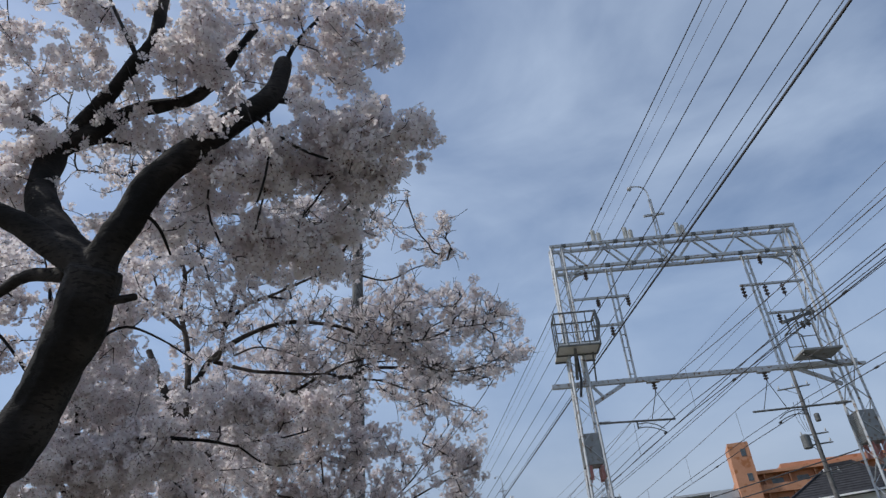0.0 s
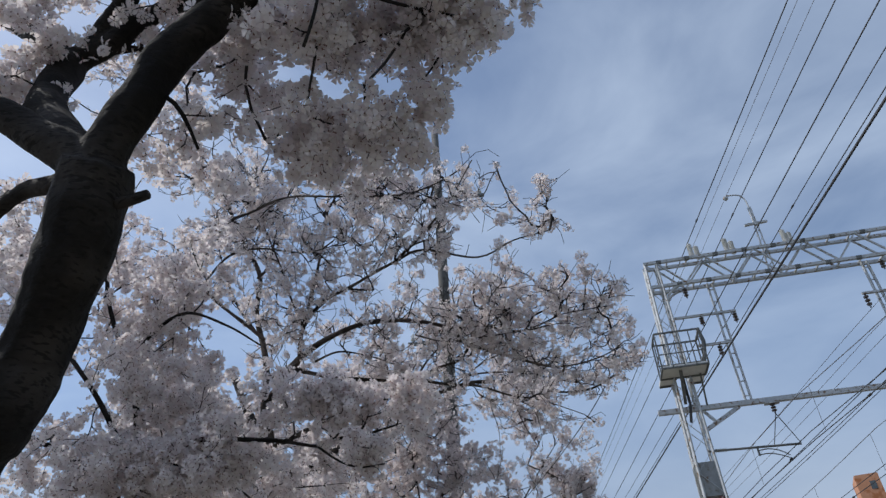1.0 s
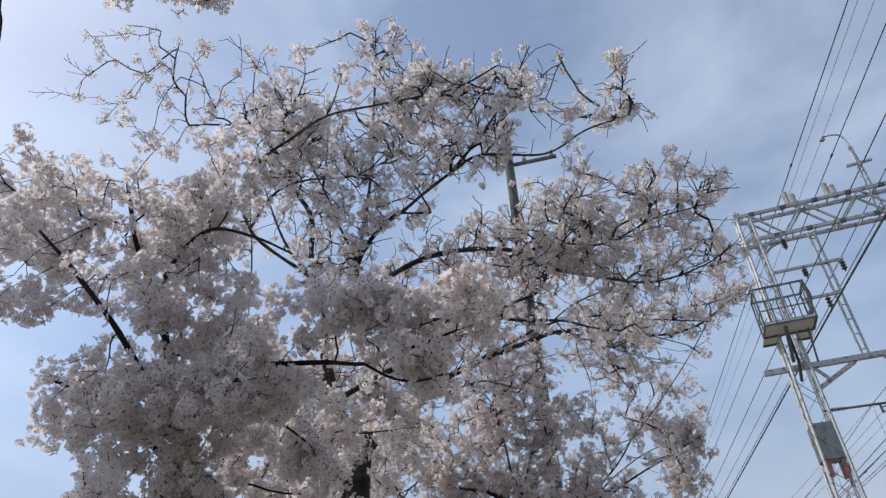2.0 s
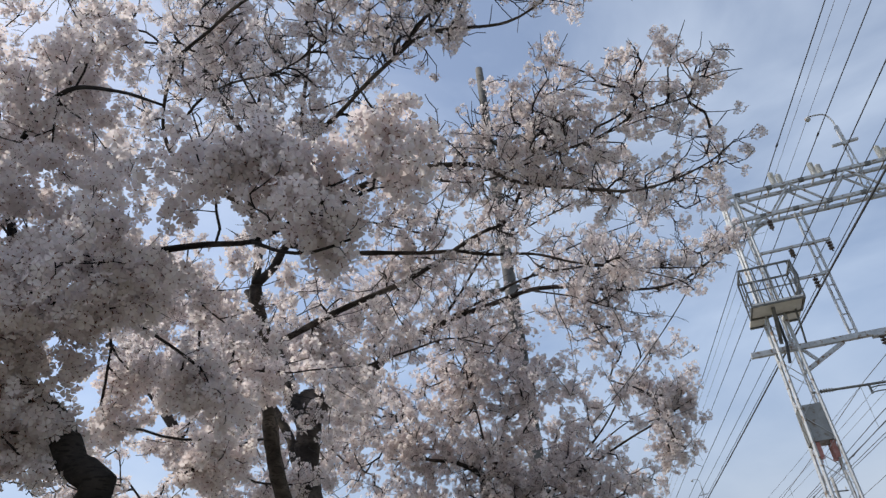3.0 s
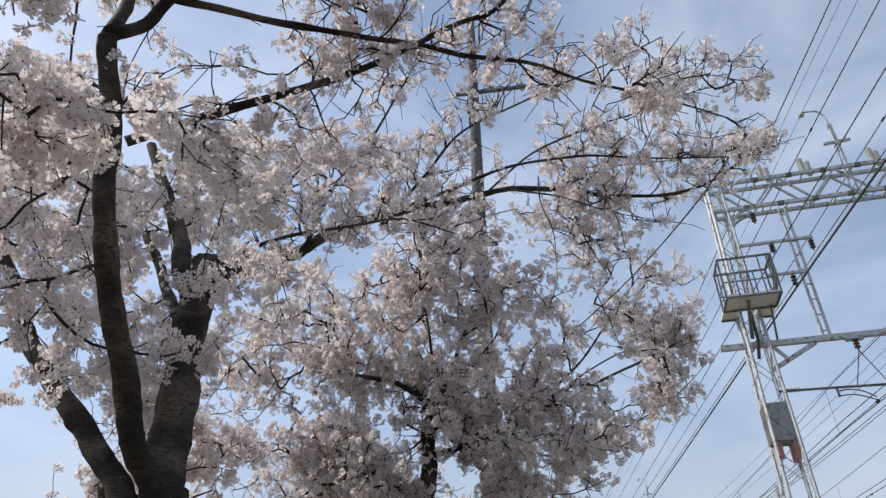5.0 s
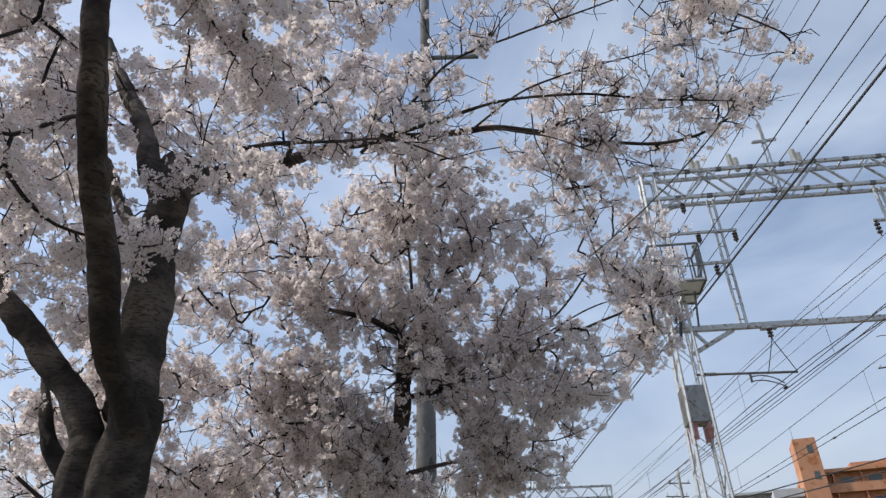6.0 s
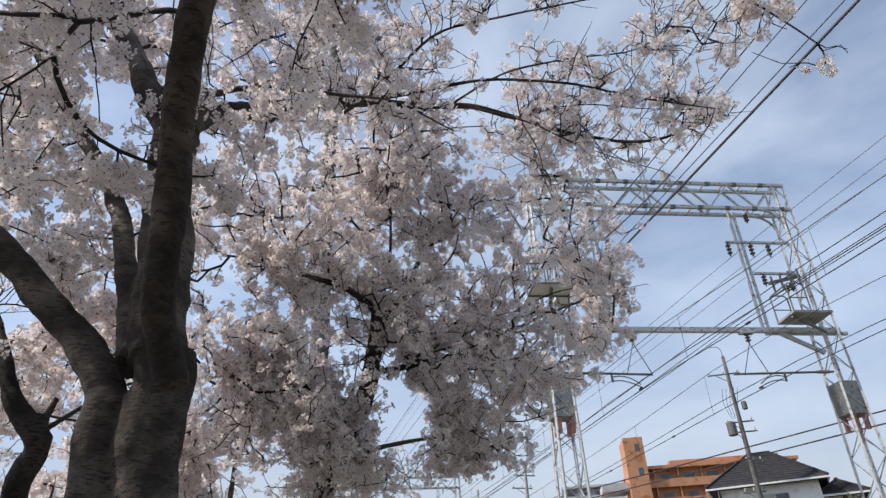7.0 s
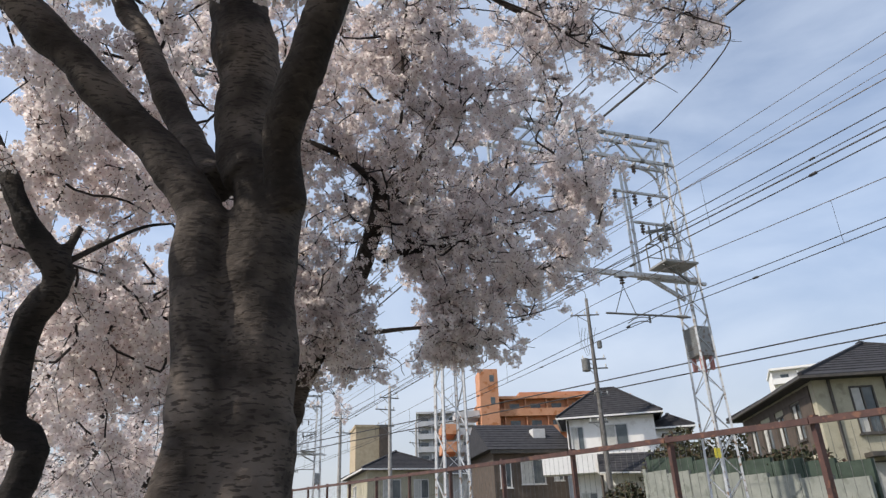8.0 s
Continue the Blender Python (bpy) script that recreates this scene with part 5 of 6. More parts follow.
def build_tree_b():
    t = CherryTree("large flowering cherry tree with several grey-barked stems", 12)
    t.limb("trunk", [(-1.74, 5.62, 0.00), (-1.72, 5.60, 0.50), (-1.60, 5.56, 1.56), (-1.61, 5.54, 1.72), (-1.60, 5.53, 1.90), (-1.60, 5.53, 2.08), (-1.59, 5.53, 2.24), (-1.60, 5.53, 2.33)], 0.135, 0.085, 2, fuse=True, sides=20, knots=0.07)
    t.limb("trunk", [(-1.90, 5.60, 0.00), (-1.88, 5.57, 0.60), (-1.72, 5.54, 1.56), (-1.72, 5.52, 1.72), (-1.72, 5.52, 1.89), (-1.73, 5.53, 2.07), (-1.73, 5.54, 2.20)], 0.075, 0.056, 2, fuse=True, sides=16, knots=0.07)
    t.limb("limb", [(-1.71, 5.54, 2.15), (-1.76, 5.55, 2.25), (-1.85, 5.56, 2.36), (-1.98, 5.56, 2.49), (-2.12, 5.56, 2.64), (-2.24, 5.56, 2.76), (-2.59, 5.56, 3.15), (-2.74, 5.54, 3.39), (-3.01, 5.50, 3.78), (-3.41, 5.42, 4.17)], 0.058, 0.026, 0.5, fuse=True)
    t.limb("limb", [(-1.71, 5.62, 2.34), (-1.86, 5.84, 2.64), (-1.99, 6.00, 2.97), (-2.09, 6.10, 3.23), (-2.24, 6.18, 3.51), (-2.41, 6.22, 3.79), (-2.61, 6.25, 4.11), (-2.80, 6.30, 4.39), (-3.03, 6.35, 4.75)], 0.052, 0.022, 0.45, fuse=True)
    t.limb("limb", [(-1.62, 5.53, 2.32), (-1.65, 5.56, 2.50), (-1.69, 5.58, 2.74), (-1.72, 5.61, 3.01), (-1.74, 5.66, 3.26), (-1.76, 5.70, 3.42), (-1.78, 5.73, 3.54)], 0.088, 0.08, 2, fuse=True)
    t.limb("limb", [(-1.73, 5.64, 3.26), (-1.72, 5.72, 3.41), (-1.69, 5.85, 3.56), (-1.60, 6.05, 3.75), (-1.53, 6.20, 3.88), (-1.41, 6.40, 4.15)], 0.06, 0.034, 2, fuse=True)
    t.limb("limb", [(-1.43, 6.37, 4.11), (-1.05, 6.65, 4.41), (-0.72, 6.85, 4.58), (-0.31, 7.00, 4.72), (0.03, 7.10, 4.74), (0.51, 7.05, 4.54), (0.94, 7.00, 4.49), (1.45, 6.97, 4.74)], 0.034, 0.005, 0.05, airy=1)
    t.limb("limb", [(-1.05, 6.65, 4.42), (-0.68, 6.70, 4.57), (-0.26, 6.68, 4.67), (0.23, 6.60, 4.59), (0.69, 6.50, 4.39), (1.04, 6.40, 4.24)], 0.014, 0.004, 0, airy=1)
    t.limb("limb", [(-1.16, 6.60, 4.27), (-0.87, 6.60, 4.62), (-0.57, 6.55, 4.94), (-0.11, 6.50, 5.08), (0.40, 6.40, 5.16), (0.83, 6.30, 5.23)], 0.012, 0.004, 0, airy=1)
    t.limb("limb", [(-0.46, 6.95, 4.70), (-0.09, 6.80, 4.87), (0.32, 6.70, 4.92), (0.71, 6.60, 4.91), (1.03, 6.50, 5.02), (1.30, 6.45, 4.86), (1.44, 6.40, 4.96)], 0.009, 0.002, 0, airy=1)
    t.limb("limb", [(-1.49, 6.20, 3.90), (-1.35, 6.25, 4.39), (-1.12, 6.30, 4.84), (-0.91, 6.30, 5.30), (-0.76, 6.30, 5.75)], 0.014, 0.004, 0, airy=1)
    t.limb("limb", [(0.01, 7.05, 4.69), (0.39, 6.95, 4.74), (0.81, 6.85, 4.64), (1.18, 6.80, 4.60)], 0.007, 0.002, 0, airy=1)
    t.limb("limb", [(0.00, 7.10, 4.74), (0.11, 7.15, 4.55), (0.18, 7.20, 4.31), (0.29, 7.30, 4.08)], 0.01, 0.003, 0, airy=1)
    t.limb("limb", [(-0.31, 7.00, 4.72), (0.03, 6.90, 4.52), (0.40, 6.85, 4.27), (0.82, 6.80, 4.07)], 0.008, 0.002, 0, airy=1)
    t.limb("limb", [(-1.72, 5.64, 3.20), (-1.77, 5.64, 3.30), (-1.89, 5.68, 3.51), (-2.05, 5.75, 3.83), (-2.27, 5.82, 4.21), (-2.54, 5.92, 4.70)], 0.058, 0.03, 0.4, fuse=True)
    t.limb("limb", [(-1.69, 5.62, 3.39), (-1.60, 5.70, 3.56), (-1.43, 5.85, 3.73), (-1.16, 6.05, 3.89), (-0.88, 6.20, 4.00), (-0.57, 6.30, 3.91)], 0.014, 0.004, 0.1, airy=1)
    t.limb("limb", [(-1.56, 5.47, 2.21), (-1.58, 5.36, 2.34), (-1.54, 5.20, 2.44), (-1.51, 5.07, 2.55), (-1.49, 4.95, 2.67), (-1.46, 4.82, 2.77), (-1.42, 4.68, 2.89), (-1.37, 4.56, 3.02), (-1.35, 4.33, 3.56)], 0.052, 0.032, 0.55, fuse=True)
    t.limb("limb", [(-1.35, 4.33, 3.56), (-1.45, 4.42, 3.97), (-1.53, 4.38, 4.32), (-1.49, 4.25, 4.56), (-1.63, 4.20, 4.87), (-1.82, 4.15, 5.28), (-2.08, 4.10, 5.67)], 0.026, 0.006, 0.05, airy=1)
    t.limb("limb", [(-1.48, 4.30, 4.10), (-1.60, 4.20, 4.30), (-1.67, 4.10, 4.50), (-1.76, 4.00, 4.81)], 0.012, 0.004, 0, airy=1)
    t.limb("limb", [(-1.50, 4.25, 4.54), (-1.40, 4.20, 4.61), (-1.31, 4.10, 4.90), (-1.26, 4.00, 5.27)], 0.012, 0.004, 0, airy=1)
    t.limb("limb", [(-1.35, 4.33, 3.56), (-1.31, 4.42, 3.72), (-1.24, 4.42, 3.85), (-0.99, 4.40, 4.01), (-0.68, 4.38, 4.09), (-0.36, 4.35, 4.04), (-0.10, 4.33, 3.95), (0.08, 4.32, 3.77), (0.36, 4.32, 3.63), (0.57, 4.32, 3.54), (0.75, 4.32, 3.53), (0.95, 4.30, 3.56), (1.07, 4.30, 3.63)], 0.026, 0.003, 0.12, airy=1)
    t.limb("limb", [(-0.13, 4.32, 3.91), (0.04, 4.25, 3.87), (0.22, 4.20, 3.82), (0.41, 4.15, 3.73), (0.56, 4.12, 3.74), (0.70, 4.10, 3.78), (0.88, 4.10, 3.79), (1.05, 4.10, 3.79)], 0.009, 0.003, 0, airy=1)
    t.limb("limb", [(-1.22, 4.42, 3.83), (-0.98, 4.50, 3.77), (-0.80, 4.60, 3.77), (-0.57, 4.72, 3.78), (-0.40, 4.82, 3.81), (-0.24, 4.90, 3.79), (0.02, 5.00, 3.78), (0.22, 5.10, 3.72), (0.47, 5.20, 3.68), (0.77, 5.30, 3.57)], 0.017, 0.003, 0.05, airy=1)
    t.limb("limb", [(-1.43, 4.62, 3.34), (-1.26, 4.68, 3.44), (-1.09, 4.72, 3.53), (-0.92, 4.76, 3.59), (-0.65, 4.80, 3.68), (-0.40, 4.84, 3.83), (-0.22, 4.84, 3.90), (-0.08, 4.84, 3.93), (0.02, 4.80, 4.04), (0.12, 4.75, 4.27), (0.22, 4.70, 4.56)], 0.021, 0.005, 0.12, airy=1)
    t.limb("limb", [(-1.06, 4.42, 3.86), (-0.92, 4.50, 3.96), (-0.76, 4.60, 3.96), (-0.57, 4.70, 3.91)], 0.009, 0.003, 0, airy=1)
    t.limb("limb", [(-1.24, 4.42, 3.85), (-1.11, 4.25, 3.79), (-1.01, 4.05, 3.93), (-0.81, 3.90, 4.02), (-0.55, 3.75, 4.01), (-0.24, 3.59, 4.02), (-0.05, 3.53, 4.03), (0.27, 3.50, 3.89), (0.49, 3.50, 3.97), (0.70, 3.55, 4.04)], 0.017, 0.003, 0.05, airy=1)
    t.limb("limb", [(-0.24, 3.59, 4.02), (-0.03, 3.50, 4.15), (0.18, 3.40, 4.33), (0.31, 3.33, 4.49)], 0.009, 0.003, 0, airy=1)
    t.limb("limb", [(-1.01, 4.05, 3.93), (-0.89, 3.90, 4.17), (-0.78, 3.75, 4.44), (-0.70, 3.60, 4.82), (-0.63, 3.45, 5.23)], 0.013, 0.004, 0, airy=1)
    t.limb("limb", [(-1.01, 4.05, 3.93), (-1.08, 3.95, 4.14), (-1.14, 3.85, 4.36), (-1.21, 3.70, 4.59), (-1.28, 3.50, 4.90)], 0.009, 0.003, 0, airy=1)
    t.limb("limb", [(-1.42, 4.33, 4.05), (-1.80, 4.00, 4.40), (-1.50, 3.60, 4.51), (-1.15, 3.45, 4.50), (-0.89, 3.36, 4.49), (-0.43, 3.25, 4.30), (-0.07, 3.20, 4.20), (0.16, 3.15, 4.21)], 0.013, 0.004, 0.1, airy=1)
    t.limb("limb", [(-1.76, 3.95, 4.35), (-1.50, 3.80, 4.44), (-1.23, 3.70, 4.39), (-0.84, 3.60, 4.21), (-0.51, 3.50, 4.17)], 0.009, 0.003, 0, airy=1)
    t.limb("limb", [(-0.30, 4.33, 3.91), (-0.08, 4.30, 3.81), (0.17, 4.20, 3.75), (0.46, 4.10, 3.70), (0.74, 4.05, 3.70)], 0.006, 0.002, 0, airy=1)
    t.limb("limb", [(1.04, 6.40, 4.24), (0.89, 6.30, 4.01), (0.65, 6.25, 3.72), (0.37, 6.20, 3.42), (0.07, 6.10, 3.12)], 0.005, 0.0025, 0.9, sides=7)
    t.limb("limb", [(-0.08, 6.70, 4.56), (-0.08, 6.65, 4.30), (-0.02, 6.60, 4.04), (-0.02, 6.55, 3.78)], 0.005, 0.0025, 0.9, sides=7)
    t.limb("limb", [(0.29, 6.70, 4.37), (0.34, 6.65, 4.21), (0.38, 6.60, 4.02), (0.38, 6.50, 3.77)], 0.005, 0.0025, 0.9, sides=7)
    t.finish_trunk(0.008)
    t.bare_spots = [((-1.37, 4.50, 3.42), 0.12), ((-1.33, 4.40, 3.56), 0.12), ((-1.40, 4.40, 3.81), 0.1), ((-1.78, 5.73, 3.52), 0.2), ((-1.69, 5.85, 3.56), 0.15), ((-1.72, 5.62, 3.13), 0.13), ((-1.57, 5.40, 3.16), 0.16), ((-1.38, 5.10, 2.91), 0.14), ((-1.57, 5.30, 3.05), 0.14)]
    # airy side over the railway, thin twigs with small tufts
    t.crown(t.airy, 2500, 0.31, radius=(0.02, 0.06), gaps=0.02, length=(0.03, 0.15), lift=0.05, twig=0.0021)
    # high thin branches
    t.crown([((-2.12, 3.70, 5.50), (0.81, 0.42, 0.43), 1.4),
             ((-3.22, 3.60, 6.14), (0.80, 0.36, 0.37), 1),
             ((-0.77, 3.45, 4.82), (0.57, 0.36, 0.27), 1.2),
             ((-0.09, 3.35, 4.33), (0.39, 0.30, 0.20), 0.9),
             ((0.44, 3.50, 4.15), (0.32, 0.24, 0.19), 0.9),
             ((-1.44, 3.90, 4.53), (0.54, 0.36, 0.33), 1),
             ((0.63, 3.50, 4.19), (0.19, 0.18, 0.16), 0.5),
             ((0.65, 4.08, 3.94), (0.45, 0.18, 0.14), 1),
             ((0.23, 4.05, 4.02), (0.32, 0.24, 0.21), 0.7),
             ((-0.81, 3.70, 4.40), (0.63, 0.36, 0.41), 1),
             ((0.43, 4.15, 4.48), (0.43, 0.24, 0.29), 0.9),
             ((0.24, 3.75, 4.71), (0.28, 0.24, 0.28), 0.5),
             ((-0.21, 3.80, 4.75), (0.47, 0.24, 0.38), 1),
             ((-0.62, 4.10, 4.12), (0.61, 0.30, 0.42), 1),
             ((0.58, 4.30, 3.90), (0.41, 0.24, 0.32), 0.7),
             ((0.51, 6.50, 4.83), (0.86, 0.42, 0.30), 1.3),
             ((-0.56, 6.45, 5.09), (0.80, 0.42, 0.27), 1.2)],
            650, 0.3, radius=(0.022, 0.062), gaps=0.0, length=(0.03, 0.14), lift=0.05, twig=0.0021)
    # fuller side over the path
    t.crown([((-1.38, 4.90, 3.35), (0.34, 0.31, 0.24), 1.6),
             ((-1.46, 4.60, 3.42), (0.23, 0.25, 0.23), 0.8),
             ((-1.93, 4.80, 3.36), (0.31, 0.38, 0.28), 1.2),
             ((-1.55, 6.00, 3.56), (0.50, 0.38, 0.25), 1.2),
             ((-2.22, 5.20, 3.75), (0.27, 0.38, 0.30), 1.2),
             ((-1.94, 5.90, 4.13), (0.45, 0.38, 0.34), 1.6),
             ((-2.37, 5.60, 3.48), (0.25, 0.38, 0.38), 1.2),
             ((-1.70, 6.10, 4.52), (0.50, 0.38, 0.33), 1.4),
             ((-1.57, 5.30, 2.83), (0.15, 0.19, 0.10), 0.5),
             ((-2.47, 6.00, 3.57), (0.28, 0.38, 0.37), 1.2),
             ((-2.33, 5.80, 3.96), (0.38, 0.38, 0.25), 1.4),
             ((-1.30, 6.20, 4.26), (0.45, 0.38, 0.26), 1.2),
             ((-2.23, 6.10, 2.92), (0.21, 0.38, 0.21), 0.9),
             ((-1.92, 6.30, 3.32), (0.17, 0.38, 0.23), 0.7),
             ((-2.36, 5.90, 2.93), (0.15, 0.38, 0.17), 0.8),
             ((-1.21, 6.40, 4.81), (0.54, 0.35, 0.29), 1.5),
             ((-1.28, 5.00, 3.22), (0.30, 0.20, 0.19), 1),
             ((-1.98, 4.70, 2.92), (0.30, 0.25, 0.11), 0.9),
             ((-2.64, 5.30, 2.82), (0.27, 0.30, 0.21), 0.9),
             ((-2.24, 5.60, 3.66), (0.24, 0.30, 0.21), 1.4),
             ((-1.79, 5.80, 4.10), (0.32, 0.30, 0.19), 1.2),
             ((-2.08, 6.00, 4.20), (0.25, 0.25, 0.17), 1),
             ((-2.55, 6.40, 3.55), (0.25, 0.30, 0.25), 1.2),
             ((-2.70, 4.90, 5.38), (0.43, 0.25, 0.35), 1),
             ((-3.09, 4.70, 5.40), (0.42, 0.25, 0.35), 1.6),
             ((-0.91, 4.90, 3.50), (0.24, 0.20, 0.13), 0.5),
             ((-1.75, 4.75, 3.41), (0.32, 0.25, 0.19), 1.2),
             ((-1.49, 5.60, 3.27), (0.44, 0.30, 0.25), 1.4),
             ((-2.00, 5.20, 2.90), (0.39, 0.30, 0.25), 1.4),
             ((-1.23, 4.90, 3.19), (0.41, 0.25, 0.31), 1.2),
             ((-2.74, 4.90, 2.90), (0.34, 0.25, 0.24), 1),
             # added towards the sun, out of view, to keep the stems in shade
             ((-2.7, 5.1, 4.3), (0.4, 0.45, 0.3), 4), ((-2.4, 5.0, 3.6), (0.3, 0.35, 0.3), 2.5)],
            990, 0.7, gaps=0.02, plenty=9000, twig=0.0019, spurs=0.3, radius=(0.03, 0.062), size=0.037)


def build_tree_c():
    t = CherryTree("flowering cherry tree with a dense low spreading crown", 13)
    t.limb("trunk", [(-2.10, 7.75, 0.00), (-2.05, 7.75, 0.80), (-1.37, 7.62, 1.95), (-1.28, 7.62, 2.19), (-1.21, 7.58, 2.38), (-1.10, 7.48, 2.61), (-1.00, 7.30, 2.84), (-0.97, 7.15, 3.00), (-0.94, 7.06, 3.21)], 0.1, 0.045, 0.6)
    t.limb("limb", [(-0.91, 7.06, 3.16), (-1.04, 7.00, 3.25), (-1.15, 6.95, 3.30), (-1.32, 6.90, 3.33), (-1.54, 6.90, 3.40)], 0.026, 0.007, 0, airy=1)
    t.limb("limb", [(-0.90, 7.06, 3.17), (-0.83, 7.03, 3.25), (-0.76, 6.98, 3.35), (-0.70, 6.95, 3.52), (-0.61, 6.95, 3.72)], 0.022, 0.006, 0, airy=1)
    t.limb("limb", [(-0.88, 7.00, 3.32), (-0.88, 6.80, 3.65), (-0.91, 6.72, 3.87), (-0.89, 6.70, 4.20)], 0.01, 0.004, 0, airy=1)
    t.limb("limb", [(-0.94, 7.20, 2.89), (-0.78, 7.20, 2.92), (-0.51, 7.25, 3.01), (-0.21, 7.35, 3.16), (0.12, 7.45, 3.36), (0.48, 7.55, 3.53), (0.81, 7.60, 3.70)], 0.018, 0.005, 0, airy=1)
    t.limb("limb", [(-1.15, 7.55, 2.39), (-1.03, 7.50, 2.50), (-0.83, 7.45, 2.55), (-0.58, 7.42, 2.58), (-0.38, 7.40, 2.60)], 0.019, 0.006, 0, airy=1)
    t.limb("limb", [(-0.89, 7.25, 2.87), (-0.67, 7.30, 3.04), (-0.40, 7.35, 3.14), (-0.15, 7.42, 3.35), (0.06, 7.50, 3.58), (0.31, 7.60, 3.95), (0.59, 7.70, 4.33)], 0.014, 0.003, 0, airy=1)
    t.limb("limb", [(-0.42, 7.50, 3.13), (-0.00, 7.60, 3.47), (0.35, 7.65, 3.65), (0.72, 7.70, 3.71)], 0.009, 0.003, 0, airy=1)
    t.limb("limb", [(-0.23, 7.60, 2.87), (0.18, 7.70, 3.09), (0.57, 7.75, 3.29), (0.86, 7.70, 3.52)], 0.007, 0.002, 0, airy=1)
    t.limb("limb", [(-1.03, 7.40, 2.75), (-1.29, 7.30, 2.82), (-1.53, 7.20, 2.86), (-1.75, 7.10, 2.85)], 0.015, 0.005, 0, airy=1)
    t.bare_spots = [((-1.02, 6.84, 2.95), 0.22), ((-1.0, 6.80, 3.12), 0.16)]
    t.crown([((-2.33, 7.20, 3.69), (0.41, 0.35, 0.45), 1.6),
             ((-2.33, 7.30, 2.80), (0.41, 0.35, 0.31), 1.4),
             ((-2.02, 7.20, 4.04), (0.52, 0.35, 0.38), 1.6),
             ((0.46, 7.60, 3.86), (0.49, 0.30, 0.44), 0.8),
             ((-0.34, 7.10, 4.44), (0.68, 0.30, 0.27), 1.6),
             ((0.21, 7.40, 4.15), (0.49, 0.30, 0.31), 1),
             ((0.82, 7.60, 4.02), (0.34, 0.20, 0.34), 0.4),
             ((-0.88, 7.00, 4.28), (0.49, 0.30, 0.27), 1.2),
             ((-0.84, 7.40, 2.72), (0.51, 0.30, 0.27), 2),
             ((-0.86, 7.25, 2.99), (0.24, 0.25, 0.37), 1.4),
             ((-1.53, 7.40, 2.66), (0.44, 0.30, 0.27), 1.6),
             ((-1.17, 7.10, 2.50), (0.25, 0.30, 0.25), 1.5),
             ((-0.74, 7.20, 2.62), (0.27, 0.25, 0.18), 1.4),
             ((-0.44, 7.35, 2.47), (0.25, 0.20, 0.12), 0.8),
             ((-0.68, 7.40, 2.65), (0.39, 0.30, 0.26), 1.6),
             ((-1.07, 7.50, 2.46), (0.52, 0.30, 0.19), 1.4),
             ((-1.50, 7.00, 3.53), (0.74, 0.54, 0.54), 3),
             ((-0.85, 7.00, 3.62), (0.91, 0.54, 0.51), 3.6),
             ((-0.21, 7.15, 3.56), (0.79, 0.48, 0.53), 3),
             ((0.46, 7.45, 3.57), (0.46, 0.36, 0.31), 0.8),
             ((-0.35, 7.20, 2.95), (0.84, 0.48, 0.34), 2.8),
             ((-1.16, 7.10, 2.88), (0.65, 0.48, 0.42), 2.4),
             ((0.05, 7.35, 2.90), (0.46, 0.36, 0.28), 1.2),
             ((-0.90, 7.30, 2.50), (0.60, 0.42, 0.23), 1.5),
             ((-0.26, 7.35, 2.57), (0.34, 0.30, 0.19), 0.7),
             ((-1.68, 7.10, 3.01), (0.56, 0.48, 0.51), 2),
             ((-1.74, 7.20, 2.58), (0.49, 0.48, 0.40), 1.6),
             ((-0.63, 7.00, 3.98), (0.69, 0.42, 0.21), 1.4),
             ((-1.33, 7.00, 3.98), (0.63, 0.42, 0.26), 1.2)],
            2580, 0.56, gaps=0.02, twig=0.002, plenty=7000, radius=(0.03, 0.06), size=0.041)
    t.crown(t.airy, 700, 0.6, radius=(0.028, 0.06), length=(0.03, 0.1), twig=0.002, plenty=9000, size=0.041)


def build_tree_e():
    t = CherryTree("slender dark cherry stem with blossoming side branches", 14, "bark_shaded")
    t.limb("trunk", [(-2.62, 6.50, 0.00), (-2.60, 6.45, 0.80), (-2.18, 6.30, 1.66), (-2.24, 6.28, 1.84), (-2.25, 6.22, 1.98), (-2.22, 6.14, 2.10), (-2.16, 6.08, 2.18), (-2.15, 6.05, 2.24)], 0.06, 0.042, 2, fuse=True)
    t.limb("limb", [(-2.15, 6.05, 2.23), (-2.21, 6.02, 2.31), (-2.25, 6.02, 2.37), (-2.33, 6.05, 2.54), (-2.44, 6.10, 2.76)], 0.042, 0.015, 0.4, fuse=True)
    t.limb("limb", [(-2.15, 6.05, 2.24), (-2.13, 6.03, 2.30), (-2.11, 6.03, 2.37)], 0.022, 0.012, 2, fuse=True)
    t.limb("limb", [(-2.14, 6.05, 2.25), (-2.05, 6.10, 2.35), (-1.96, 6.20, 2.46), (-1.88, 6.30, 2.53)], 0.01, 0.004, 0.2)
    t.finish_trunk(0.008)
    t.crown([((-2.39, 6.40, 2.85), (0.26, 0.42, 0.26), 1.2),
             ((-2.12, 7.00, 2.40), (0.30, 0.49, 0.30), 1.5),
             ((-2.21, 7.20, 2.10), (0.37, 0.56, 0.37), 1.8),
             ((-2.45, 6.30, 2.56), (0.16, 0.42, 0.26), 1),
             ((-2.13, 6.80, 2.87), (0.24, 0.42, 0.20), 1),
             ((-2.34, 7.60, 1.87), (0.44, 0.56, 0.29), 2.2),
             ((-1.97, 7.60, 1.92), (0.30, 0.56, 0.34), 1.6),
             ((-2.04, 7.40, 2.37), (0.23, 0.56, 0.38), 1.2),
             # unseen lump, added sunward only to shade the trunks nearby
             ((-3.0, 5.8, 4.2), (0.6, 0.6, 0.4), 4)], 920, 0.66, size=0.041, radius=(0.03, 0.056))


